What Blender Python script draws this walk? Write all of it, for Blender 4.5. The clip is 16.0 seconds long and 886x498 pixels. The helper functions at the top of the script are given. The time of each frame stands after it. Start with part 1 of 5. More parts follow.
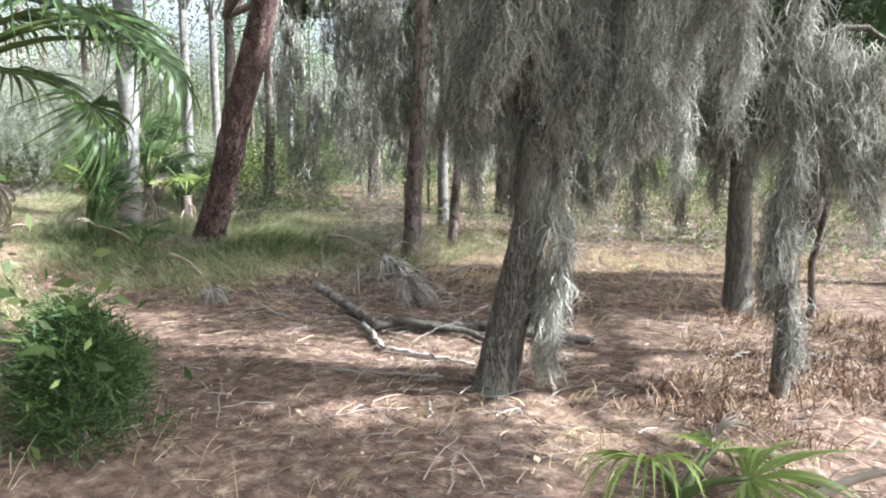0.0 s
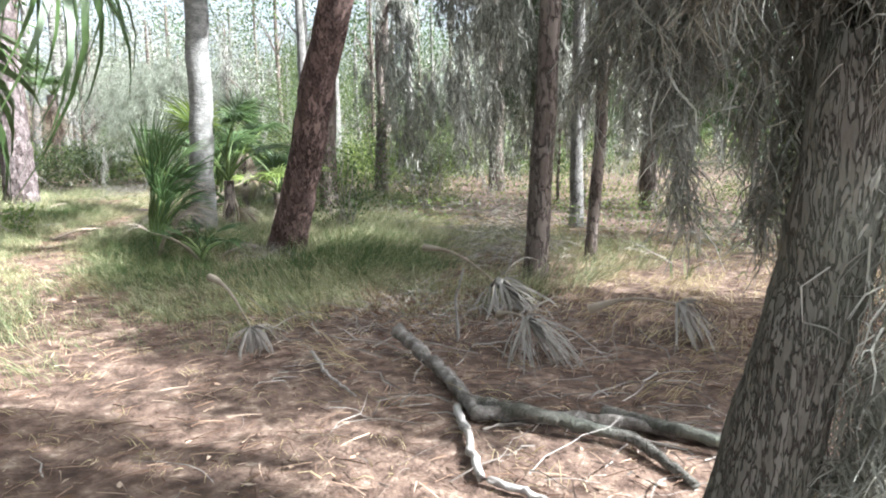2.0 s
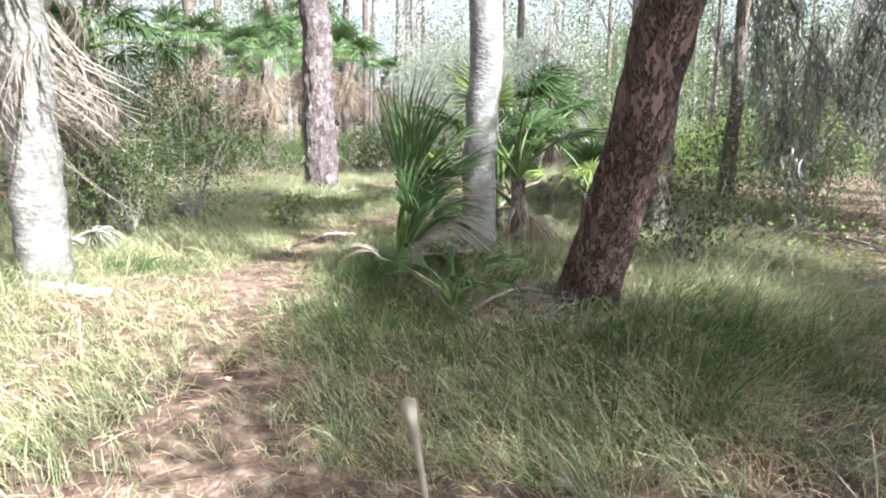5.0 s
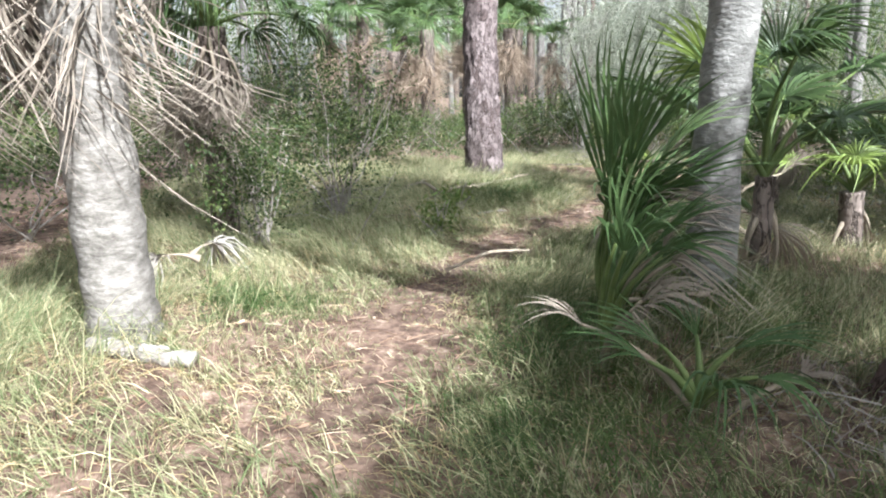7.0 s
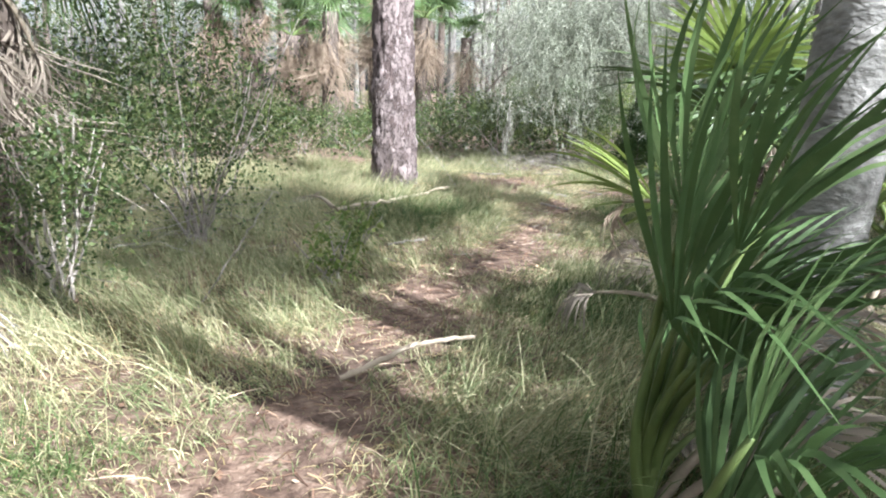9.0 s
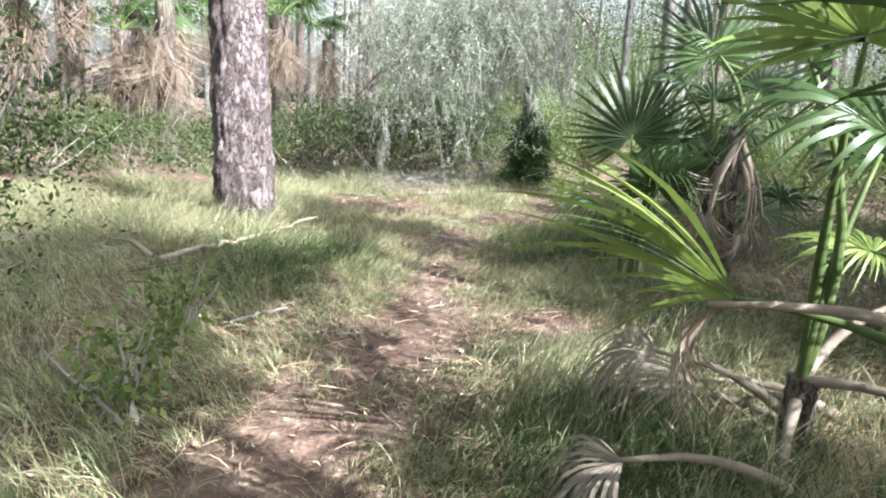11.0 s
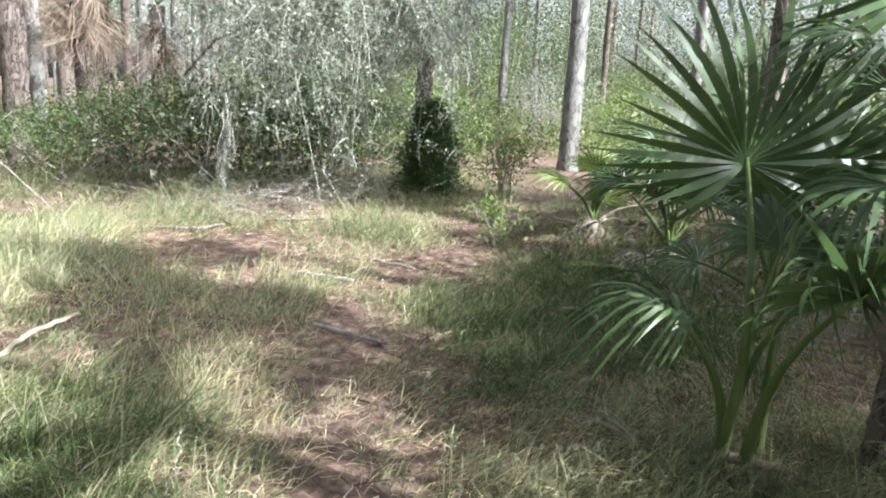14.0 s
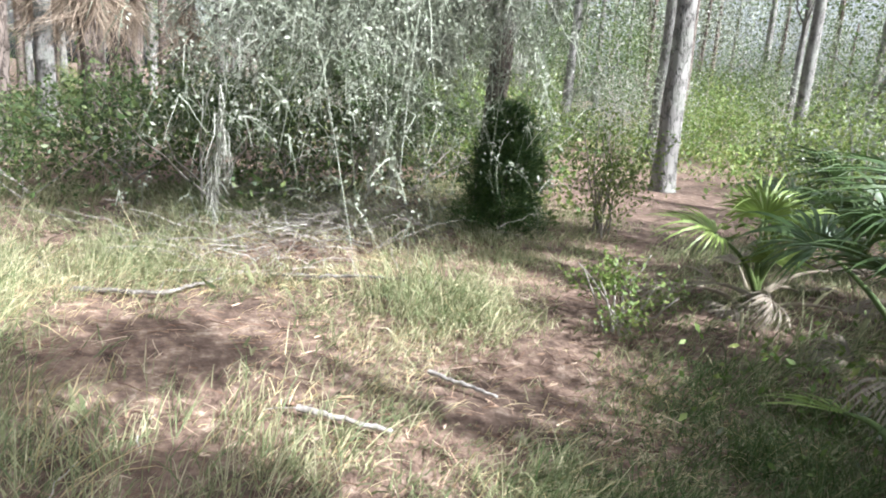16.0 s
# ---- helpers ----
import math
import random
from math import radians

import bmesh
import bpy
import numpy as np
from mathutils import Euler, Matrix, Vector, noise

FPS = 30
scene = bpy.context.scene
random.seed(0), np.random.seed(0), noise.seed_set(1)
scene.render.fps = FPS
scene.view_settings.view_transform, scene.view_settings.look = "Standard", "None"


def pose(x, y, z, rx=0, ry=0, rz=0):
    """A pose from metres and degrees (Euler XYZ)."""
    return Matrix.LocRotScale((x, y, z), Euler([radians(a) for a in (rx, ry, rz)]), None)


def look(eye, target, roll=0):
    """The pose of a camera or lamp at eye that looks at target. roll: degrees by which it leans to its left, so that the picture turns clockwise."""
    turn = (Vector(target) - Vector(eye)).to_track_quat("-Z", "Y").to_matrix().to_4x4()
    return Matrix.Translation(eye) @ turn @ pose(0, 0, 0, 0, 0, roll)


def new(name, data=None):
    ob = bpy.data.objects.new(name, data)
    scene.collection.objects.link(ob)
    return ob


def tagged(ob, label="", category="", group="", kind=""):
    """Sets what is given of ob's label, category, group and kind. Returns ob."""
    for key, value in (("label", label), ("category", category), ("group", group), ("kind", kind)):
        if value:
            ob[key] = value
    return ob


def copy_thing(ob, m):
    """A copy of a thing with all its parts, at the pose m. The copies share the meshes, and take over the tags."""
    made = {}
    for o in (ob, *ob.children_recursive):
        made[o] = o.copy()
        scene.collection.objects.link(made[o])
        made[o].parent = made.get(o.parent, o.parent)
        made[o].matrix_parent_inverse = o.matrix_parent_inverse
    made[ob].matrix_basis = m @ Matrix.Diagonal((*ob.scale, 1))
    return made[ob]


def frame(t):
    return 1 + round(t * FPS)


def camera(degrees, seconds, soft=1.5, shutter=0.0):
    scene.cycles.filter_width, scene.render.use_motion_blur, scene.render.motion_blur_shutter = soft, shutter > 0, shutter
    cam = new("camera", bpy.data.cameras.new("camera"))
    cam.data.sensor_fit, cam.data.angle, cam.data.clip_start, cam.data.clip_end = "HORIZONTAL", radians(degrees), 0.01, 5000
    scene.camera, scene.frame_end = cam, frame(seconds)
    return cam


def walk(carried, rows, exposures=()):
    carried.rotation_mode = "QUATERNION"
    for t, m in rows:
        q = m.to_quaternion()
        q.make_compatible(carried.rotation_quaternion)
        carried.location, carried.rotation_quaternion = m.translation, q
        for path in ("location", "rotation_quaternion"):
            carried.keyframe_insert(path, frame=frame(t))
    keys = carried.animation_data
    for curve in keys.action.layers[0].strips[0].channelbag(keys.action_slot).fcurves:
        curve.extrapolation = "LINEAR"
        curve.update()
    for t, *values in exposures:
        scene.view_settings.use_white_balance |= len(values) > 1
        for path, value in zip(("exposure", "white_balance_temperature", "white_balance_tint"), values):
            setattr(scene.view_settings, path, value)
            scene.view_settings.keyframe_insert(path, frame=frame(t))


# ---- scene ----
cam = camera(65.0, 16.0, 2.0)
PATH = [
    (0, (2.009, 1.272, 1.455), (0.974, 2.96, 1.174), 0.7),
    (0.5, (1.728, 1.789, 1.438), (0.729, 3.503, 1.183), 0.8),
    (1, (1.408, 2.305, 1.433), (0.221, 3.902, 1.23), -2.1),
    (1.5, (1.063, 2.738, 1.384), (-0.202, 4.272, 1.167), -1.1),
    (2, (0.736, 3.175, 1.368), (-0.587, 4.643, 1.061), -0.6),
    (2.5, (0.335, 3.6, 1.369), (-1.208, 4.831, 1.049), -1.6),
    (3, (-0.107, 3.938, 1.368), (-1.701, 5.098, 1.026), 0.0),
    (3.5, (-0.551, 4.296, 1.334), (-2.147, 5.447, 0.974), 1.0),
    (4, (-1.013, 4.571, 1.353), (-2.663, 5.639, 0.983), 1.3),
    (4.5, (-1.437, 4.826, 1.366), (-3.113, 5.853, 0.993), 2.4),
    (5, (-1.85, 5.104, 1.369), (-3.673, 5.849, 1.021), 0.7),
    (5.2, (-2.016, 5.172, 1.394), (-3.9, 5.744, 1.041), -0.1),
    (7.3, (-3.966, 5.537, 1.445), (-5.896, 5.839, 1.017), -1.2),
    (7.5, (-4.194, 5.592, 1.435), (-6.11, 5.971, 1.006), -1.1),
    (8, (-4.739, 5.671, 1.439), (-6.64, 6.128, 1.017), -1.2),
    (8.2, (-4.953, 5.661, 1.406), (-6.842, 6.158, 0.977), -0.4),
    (10.3, (-6.909, 6.285, 1.482), (-8.76, 6.931, 1.086), 4.0),
    (10.5, (-7.141, 6.312, 1.454), (-8.968, 7.038, 1.084), 3.3),
    (11, (-7.726, 6.393, 1.36), (-9.449, 7.327, 0.964), 2.6),
    (11.5, (-8.263, 6.573, 1.36), (-9.866, 7.683, 0.912), 3.1),
    (12, (-8.837, 6.756, 1.377), (-10.446, 7.868, 0.962), 2.5),
    (12.5, (-9.37, 6.988, 1.355), (-10.983, 8.08, 0.899), 2.9),
    (13, (-9.898, 7.35, 1.358), (-11.466, 8.491, 0.872), 3.0),
    (13.5, (-10.365, 7.646, 1.37), (-11.894, 8.846, 0.897), 2.2),
    (14, (-10.872, 7.927, 1.397), (-12.373, 9.176, 0.968), 2.8),
    (14.5, (-11.462, 8.239, 1.411), (-13.057, 9.387, 1.038), 2.7),
    (15, (-12.061, 8.537, 1.389), (-13.666, 9.649, 0.957), 3.3),
    (15.5, (-12.564, 8.889, 1.39), (-14.122, 10.065, 0.952), 5.2),
    (16, (-13.112, 9.309, 1.409), (-14.686, 10.459, 0.963), 4.3),
]
walk(cam, [(t, look(eye, target, roll)) for t, eye, target, roll in PATH],
     [(0, 1.5, 5750, 8), (1.5, 1.6, 5750, 8), (3, 1.5, 5750, 8), (5, 1.58, 5750, 8), (7.4, 1.06, 5750, 9), (8.2, 1.18, 5750, 9), (10.4, 1.45, 5750, 10), (12.5, 1.36, 5750, 9), (13.5, 1.32, 5750, 9), (14.5, 1.3, 5750, 9), (16, 1.26, 5750, 9)])

SUN_STRENGTH, SKY_STRENGTH = 6.7, 0.122
# oaks added so unseen crowns shade the trail: foot, bole height, and the lobes of each crown as x, y, z, radius
SHADE_OAKS = [
    (5.4, 8.4, 4.4, [(6.1, 6.3, 6.0, 0.8), (9.0, 7.3, 6.0, 0.6), (6.76, 11.77, 6.0, 1.3), (7.3, 6.9, 6.0, 0.8), (5.26, 10.02, 6.0, 1.3)]),
    (2.6, 10.8, 4.4, [(0.25, 10.15, 6.0, 0.7), (3.01, 11.27, 6.0, 1.3), (1.76, 10.27, 6.0, 1.3)]),
    (1.2, 14.2, 4.4, [(-0.99, 11.52, 6.0, 1.3), (2.51, 13.02, 6.0, 0.7)]),
    (-8.9, 10.9, 4.4, [(-8.25, 12.55, 6.0, 0.65), (-9.35, 12.5, 6.0, 0.4), (-9.5, 13.4, 6.0, 0.4), (-7.95, 13.2, 6.0, 0.45), (-5.99, 10.02, 6.0, 1.3), (-3.2, 14.2, 6.0, 1.1), (-4.35, 9.15, 6.0, 1.0)]),
    (-5.4, 16.0, 4.4, [(-6.24, 15.77, 6.0, 1.3), (-6.49, 18.52, 6.0, 1.3)]),
    (-12.6, 15.6, 4.4, [(-12.49, 16.77, 6.0, 1.3)]),
    # these four, left of the trail, are added out of view to block sky light
    (-2.5, 0.9, 4.6, [(-1.6, 1.6, 6.4, 1.6), (-3.6, 2.6, 6.6, 1.5), (0.6, 0.4, 6.5, 1.5), (-2.8, -0.6, 6.8, 1.6)]),
    (-6.6, 0.7, 4.8, [(-6.0, 2.2, 6.6, 1.6), (-8.0, 1.6, 6.8, 1.6), (-5.0, 0.0, 6.6, 1.5), (-7.2, -1.2, 6.8, 1.6)]),
    (-11.6, 0.9, 4.8, [(-11.0, 2.6, 6.8, 1.6), (-13.2, 3.0, 6.8, 1.5), (-10.2, 0.6, 6.8, 1.5), (-12.6, 0.2, 7.0, 1.6)]),
    (-17.4, 2.6, 5.0, [(-16.6, 4.4, 7.2, 1.6), (-18.8, 4.2, 7.2, 1.6), (-16.0, 2.2, 7.0, 1.5), (-15.0, 5.2, 7.2, 1.3)]),
]
# trees added out of view round the trail, the near ones for dappled shade
SHADE = [(12.5, 5.0, 3, 0.9), (6.0, -4.0, 0, 1.0), (-3.0, -5.0, 2, 0.9), (-9.0, -3.5, 3, 1.0), (-15.0, -3.0, 0, 1.0), (14.0, 12.0, 2, 1.0), (20, 5, 1, 1.0), (16, -4, 0, 1.0), (22, 14, 0, 1.0), (3, -9, 1, 1.0)]

# ---- light ----
SUN_EL, SUN_AZ = radians(37), math.atan2(0.91, 0.41)
sky = bpy.data.worlds.new("sky")
scene.world = sky
sky.use_nodes = True
sky_tex = sky.node_tree.nodes.new("ShaderNodeTexSky")
sky_tex.sky_type, sky_tex.sun_disc = "NISHITA", False
sky_tex.sun_elevation, sky_tex.sun_rotation = SUN_EL, SUN_AZ
sky_tex.air_density, sky_tex.dust_density, sky_tex.ozone_density = 1.0, 6.0, 0.6
sky_back = sky.node_tree.nodes["Background"]
sky_back.inputs[1].default_value = SKY_STRENGTH
haze = sky.node_tree.nodes.new("ShaderNodeHueSaturation")
haze.inputs["Saturation"].default_value, haze.inputs["Value"].default_value = 0.22, 1.25
sky.node_tree.links.new(sky_tex.outputs[0], haze.inputs["Color"])
sky.node_tree.links.new(haze.outputs[0], sky_back.inputs[0])
sun_dir = Vector((math.cos(SUN_EL) * math.sin(SUN_AZ), math.cos(SUN_EL) * math.cos(SUN_AZ), math.sin(SUN_EL)))
sun = new("sun", bpy.data.lights.new("sun", "SUN"))
sun.data.energy, sun.data.angle, sun.data.color = SUN_STRENGTH, radians(0.55), (1.0, 0.965, 0.91)
sun.matrix_world = look(sun_dir * 60, (0, 0, 0))

rng = np.random.default_rng(11)


# ---- materials ----
def ramp_mat(name, stops, scale=8.0, detail=5.0, rough=0.8, bump=0.3, bump_scale=None, random_mix=0.0, translucent=0.0,
             stretch=(1, 1, 1), island=False, value_spread=0.25, spec=0.25):
    """Noise-coloured rough surface; random_mix shifts the ramp from piece to piece."""
    m = bpy.data.materials.new(name)
    m.use_nodes = True
    nt = m.node_tree
    b = nt.nodes["Principled BSDF"]
    tc = nt.nodes.new("ShaderNodeTexCoord")
    mp = nt.nodes.new("ShaderNodeMapping")
    mp.inputs["Scale"].default_value = stretch
    nt.links.new(tc.outputs["Object"], mp.inputs["Vector"])
    nz = nt.nodes.new("ShaderNodeTexNoise")
    nz.inputs["Scale"].default_value, nz.inputs["Detail"].default_value = scale, detail
    nz.inputs["Roughness"].default_value = 0.65
    nt.links.new(mp.outputs[0], nz.inputs["Vector"])
    fac = nz.outputs["Fac"]
    if random_mix > 0:
        if island:
            ge = nt.nodes.new("ShaderNodeNewGeometry")
            rnd = ge.outputs["Random Per Island"]
        else:
            oi = nt.nodes.new("ShaderNodeObjectInfo")
            rnd = oi.outputs["Random"]
        mx = nt.nodes.new("ShaderNodeMix")
        mx.inputs[0].default_value = random_mix
        nt.links.new(fac, mx.inputs[2])
        nt.links.new(rnd, mx.inputs[3])
        fac = mx.outputs[0]
    cr = nt.nodes.new("ShaderNodeValToRGB")
    els = cr.color_ramp.elements
    while len(els) < len(stops):
        els.new(0.5)
    for e, (p, c) in zip(els, stops):
        e.position, e.color = p, (*c, 1)
    nt.links.new(fac, cr.inputs[0])
    # broad patches of lighter and darker tone
    nz2 = nt.nodes.new("ShaderNodeTexNoise")
    nz2.inputs["Scale"].default_value, nz2.inputs["Detail"].default_value = scale * 0.13, 3
    nt.links.new(mp.outputs[0], nz2.inputs["Vector"])
    mr = nt.nodes.new("ShaderNodeMapRange")
    mr.inputs[1].default_value, mr.inputs[2].default_value = 0.3, 0.7
    mr.inputs[3].default_value, mr.inputs[4].default_value = 1 - value_spread, 1 + value_spread
    nt.links.new(nz2.outputs["Fac"], mr.inputs[0])
    hs = nt.nodes.new("ShaderNodeHueSaturation")
    nt.links.new(cr.outputs[0], hs.inputs["Color"])
    nt.links.new(mr.outputs[0], hs.inputs["Value"])
    nt.links.new(hs.outputs[0], b.inputs["Base Color"])
    b.inputs["Roughness"].default_value = rough
    b.inputs["Specular IOR Level"].default_value = spec
    if bump > 0:
        bn = nt.nodes.new("ShaderNodeTexNoise")
        bn.inputs["Scale"].default_value, bn.inputs["Detail"].default_value = bump_scale or scale * 3, 6
        nt.links.new(mp.outputs[0], bn.inputs["Vector"])
        bp = nt.nodes.new("ShaderNodeBump")
        bp.inputs["Strength"].default_value, bp.inputs["Distance"].default_value = bump, 0.02
        nt.links.new(bn.outputs["Fac"], bp.inputs["Height"])
        nt.links.new(bp.outputs[0], b.inputs["Normal"])
    if translucent > 0:
        tr = nt.nodes.new("ShaderNodeBsdfTranslucent")
        nt.links.new(hs.outputs[0], tr.inputs["Color"])
        ms = nt.nodes.new("ShaderNodeMixShader")
        ms.inputs[0].default_value = translucent
        nt.links.new(b.outputs[0], ms.inputs[1])
        nt.links.new(tr.outputs[0], ms.inputs[2])
        nt.links.new(ms.outputs[0], nt.nodes["Material Output"].inputs["Surface"])
    return m


def bark_mat(name, dark, mid, light, cell=7.0, stretch=(1, 1, 0.35), moss=None, depth=1.0):
    """Plated bark: cracks between flakes, flakes of differing tone, patches of lichen."""
    m = bpy.data.materials.new(name)
    m.use_nodes = True
    nt = m.node_tree
    b = nt.nodes["Principled BSDF"]
    tc = nt.nodes.new("ShaderNodeTexCoord")
    mp = nt.nodes.new("ShaderNodeMapping")
    mp.inputs["Scale"].default_value = stretch
    nt.links.new(tc.outputs["Object"], mp.inputs["Vector"])
    nz = nt.nodes.new("ShaderNodeTexNoise")
    nz.inputs["Scale"].default_value, nz.inputs["Detail"].default_value = cell * 1.5, 4
    nt.links.new(mp.outputs[0], nz.inputs["Vector"])
    warp = nt.nodes.new("ShaderNodeMix")
    warp.data_type = "VECTOR"
    warp.inputs[0].default_value = 0.2
    nt.links.new(mp.outputs[0], warp.inputs[4])
    nt.links.new(nz.outputs["Color"], warp.inputs[5])
    vo = nt.nodes.new("ShaderNodeTexVoronoi")
    vo.feature = "DISTANCE_TO_EDGE"
    vo.inputs["Scale"].default_value = cell
    nt.links.new(warp.outputs[1], vo.inputs["Vector"])
    vc = nt.nodes.new("ShaderNodeTexVoronoi")
    vc.inputs["Scale"].default_value = cell
    nt.links.new(warp.outputs[1], vc.inputs["Vector"])
    fine = nt.nodes.new("ShaderNodeTexNoise")
    fine.inputs["Scale"].default_value, fine.inputs["Detail"].default_value = cell * 6, 6
    nt.links.new(mp.outputs[0], fine.inputs["Vector"])
    tone = nt.nodes.new("ShaderNodeMix")
    tone.inputs[0].default_value = 0.5
    nt.links.new(vc.outputs["Color"], tone.inputs[2])
    nt.links.new(fine.outputs["Fac"], tone.inputs[3])
    cr = nt.nodes.new("ShaderNodeValToRGB")
    cr.color_ramp.elements[0].position, cr.color_ramp.elements[0].color = 0.25, (*mid, 1)
    cr.color_ramp.elements[1].position, cr.color_ramp.elements[1].color = 0.8, (*light, 1)
    nt.links.new(tone.outputs[0], cr.inputs[0])
    crack = nt.nodes.new("ShaderNodeMapRange")
    crack.inputs[1].default_value, crack.inputs[2].default_value = -0.03, 0.11
    nt.links.new(vo.outputs["Distance"], crack.inputs[0])
    mx = nt.nodes.new("ShaderNodeMix")
    mx.data_type = "RGBA"
    mx.inputs[6].default_value = (*dark, 1)
    nt.links.new(crack.outputs[0], mx.inputs[0])
    nt.links.new(cr.outputs[0], mx.inputs[7])
    out = mx.outputs[2]
    if moss:
        big = nt.nodes.new("ShaderNodeTexNoise")
        big.inputs["Scale"].default_value, big.inputs["Detail"].default_value = 2.2, 6
        nt.links.new(tc.outputs["Object"], big.inputs["Vector"])
        lim = nt.nodes.new("ShaderNodeMapRange")
        lim.inputs[1].default_value, lim.inputs[2].default_value = 0.5, 0.68
        lim.inputs[4].default_value = 0.75
        nt.links.new(big.outputs["Fac"], lim.inputs[0])
        mo = nt.nodes.new("ShaderNodeMix")
        mo.data_type = "RGBA"
        mo.inputs[7].default_value = (*moss, 1)
        nt.links.new(lim.outputs[0], mo.inputs[0])
        nt.links.new(out, mo.inputs[6])
        out = mo.outputs[2]
    nt.links.new(out, b.inputs["Base Color"])
    b.inputs["Roughness"].default_value, b.inputs["Specular IOR Level"].default_value = 0.9, 0.15
    hgt = nt.nodes.new("ShaderNodeMath")
    hgt.operation = "MULTIPLY_ADD"
    hgt.inputs[1].default_value = 0.35
    nt.links.new(fine.outputs["Fac"], hgt.inputs[0])
    nt.links.new(crack.outputs[0], hgt.inputs[2])
    bp = nt.nodes.new("ShaderNodeBump")
    bp.inputs["Strength"].default_value, bp.inputs["Distance"].default_value = 0.9 * depth, 0.02
    nt.links.new(hgt.outputs[0], bp.inputs["Height"])
    nt.links.new(bp.outputs[0], b.inputs["Normal"])
    return m


M_soil = ramp_mat("pine_straw_soil", [(0.25, (0.036, 0.023, 0.017)), (0.42, (0.096, 0.062, 0.046)), (0.58, (0.2, 0.137, 0.102)), (0.76, (0.46, 0.37, 0.29))],
                  scale=9, detail=9, bump=0.9, bump_scale=38, rough=0.95, value_spread=0.3)
M_straw = ramp_mat("fallen_pine_needles", [(0.15, (0.075, 0.042, 0.028)), (0.48, (0.19, 0.115, 0.076)), (0.75, (0.4, 0.28, 0.195)), (0.97, (0.68, 0.57, 0.44))],
                   scale=3, bump=0, random_mix=0.75, island=True, rough=0.8)
M_grass = ramp_mat("wild_grass", [(0.1, (0.075, 0.115, 0.045)), (0.38, (0.16, 0.195, 0.09)), (0.58, (0.36, 0.35, 0.2)), (0.84, (0.68, 0.61, 0.43))],
                   scale=0.9, bump=0, random_mix=0.42, island=True, translucent=0.35, rough=0.6)
M_grass_dry = ramp_mat("dry_grass", [(0.1, (0.25, 0.2, 0.09)), (0.5, (0.5, 0.41, 0.23)), (0.9, (0.7, 0.6, 0.4))],
                       scale=1.3, bump=0, random_mix=0.5, island=True, translucent=0.35, rough=0.7)
M_grass_lush = ramp_mat("lush_green_grass", [(0.15, (0.035, 0.075, 0.022)), (0.5, (0.085, 0.13, 0.042)), (0.85, (0.2, 0.235, 0.09))],
                        scale=0.9, bump=0, random_mix=0.4, island=True, translucent=0.3, rough=0.6)
M_moss = ramp_mat("spanish_moss", [(0.1, (0.085, 0.083, 0.068)), (0.5, (0.25, 0.247, 0.21)), (0.9, (0.58, 0.57, 0.5))],
                  scale=2, bump=0, random_mix=0.6, island=True, translucent=0.25, rough=0.9)
M_palm = ramp_mat("palm_green", [(0.1, (0.028, 0.065, 0.022)), (0.5, (0.064, 0.11, 0.034)), (0.9, (0.16, 0.205, 0.065))],
                  scale=2, bump=0, random_mix=0.5, island=True, translucent=0.22, rough=0.42, spec=0.5)
M_palm_light = ramp_mat("palm_yellow_green", [(0.1, (0.12, 0.19, 0.04)), (0.5, (0.22, 0.3, 0.07)), (0.9, (0.4, 0.44, 0.14))],
                        scale=2, bump=0, random_mix=0.5, island=True, translucent=0.3, rough=0.45, spec=0.5)
M_palm_dead = ramp_mat("palm_dead", [(0.1, (0.11, 0.08, 0.06)), (0.5, (0.27, 0.225, 0.18)), (0.9, (0.46, 0.41, 0.345))],
                       scale=3, bump=0, random_mix=0.6, island=True, translucent=0.15, rough=0.8)
M_palm_rust = ramp_mat("palm_rust", [(0.1, (0.07, 0.05, 0.038)), (0.5, (0.27, 0.205, 0.15)), (0.9, (0.62, 0.53, 0.42))],
                       scale=3, bump=0, random_mix=0.6, island=True, translucent=0.25, rough=0.8)
M_palm_mid = ramp_mat("palm_mid_green", [(0.1, (0.045, 0.09, 0.032)), (0.5, (0.1, 0.165, 0.06)), (0.9, (0.25, 0.31, 0.14))],
                      scale=5, rough=0.5, bump=0.1, random_mix=0.3, translucent=0.35)
M_palm_grey = ramp_mat("palm_weathered", [(0.1, (0.2, 0.17, 0.145)), (0.5, (0.3, 0.27, 0.235)), (0.9, (0.47, 0.44, 0.4))],
                       scale=7, rough=0.8, bump=0.2, random_mix=0.3)
M_petiole = ramp_mat("petiole", [(0.2, (0.06, 0.1, 0.03)), (0.8, (0.15, 0.19, 0.06))], scale=6, bump=0.1, rough=0.5)
M_petiole_dead = ramp_mat("petiole_dead", [(0.2, (0.2, 0.155, 0.11)), (0.8, (0.42, 0.36, 0.28))], scale=9, bump=0.3, rough=0.75)
M_leaf = ramp_mat("broad_leaves", [(0.1, (0.03, 0.055, 0.018)), (0.5, (0.075, 0.115, 0.036)), (0.9, (0.18, 0.21, 0.075))],
                  scale=1.5, bump=0, random_mix=0.6, island=True, translucent=0.42, rough=0.5, spec=0.4)
M_leaf_bright = ramp_mat("young_leaves", [(0.1, (0.07, 0.12, 0.025)), (0.5, (0.15, 0.21, 0.055)), (0.9, (0.28, 0.3, 0.1))],
                         scale=1.5, bump=0, random_mix=0.6, island=True, translucent=0.35, rough=0.5)
M_leaf_grey = ramp_mat("lichened_leaves", [(0.1, (0.09, 0.105, 0.07)), (0.5, (0.23, 0.25, 0.185)), (0.9, (0.52, 0.53, 0.45))],
                       scale=1.5, bump=0, random_mix=0.6, island=True, translucent=0.25, rough=0.8)
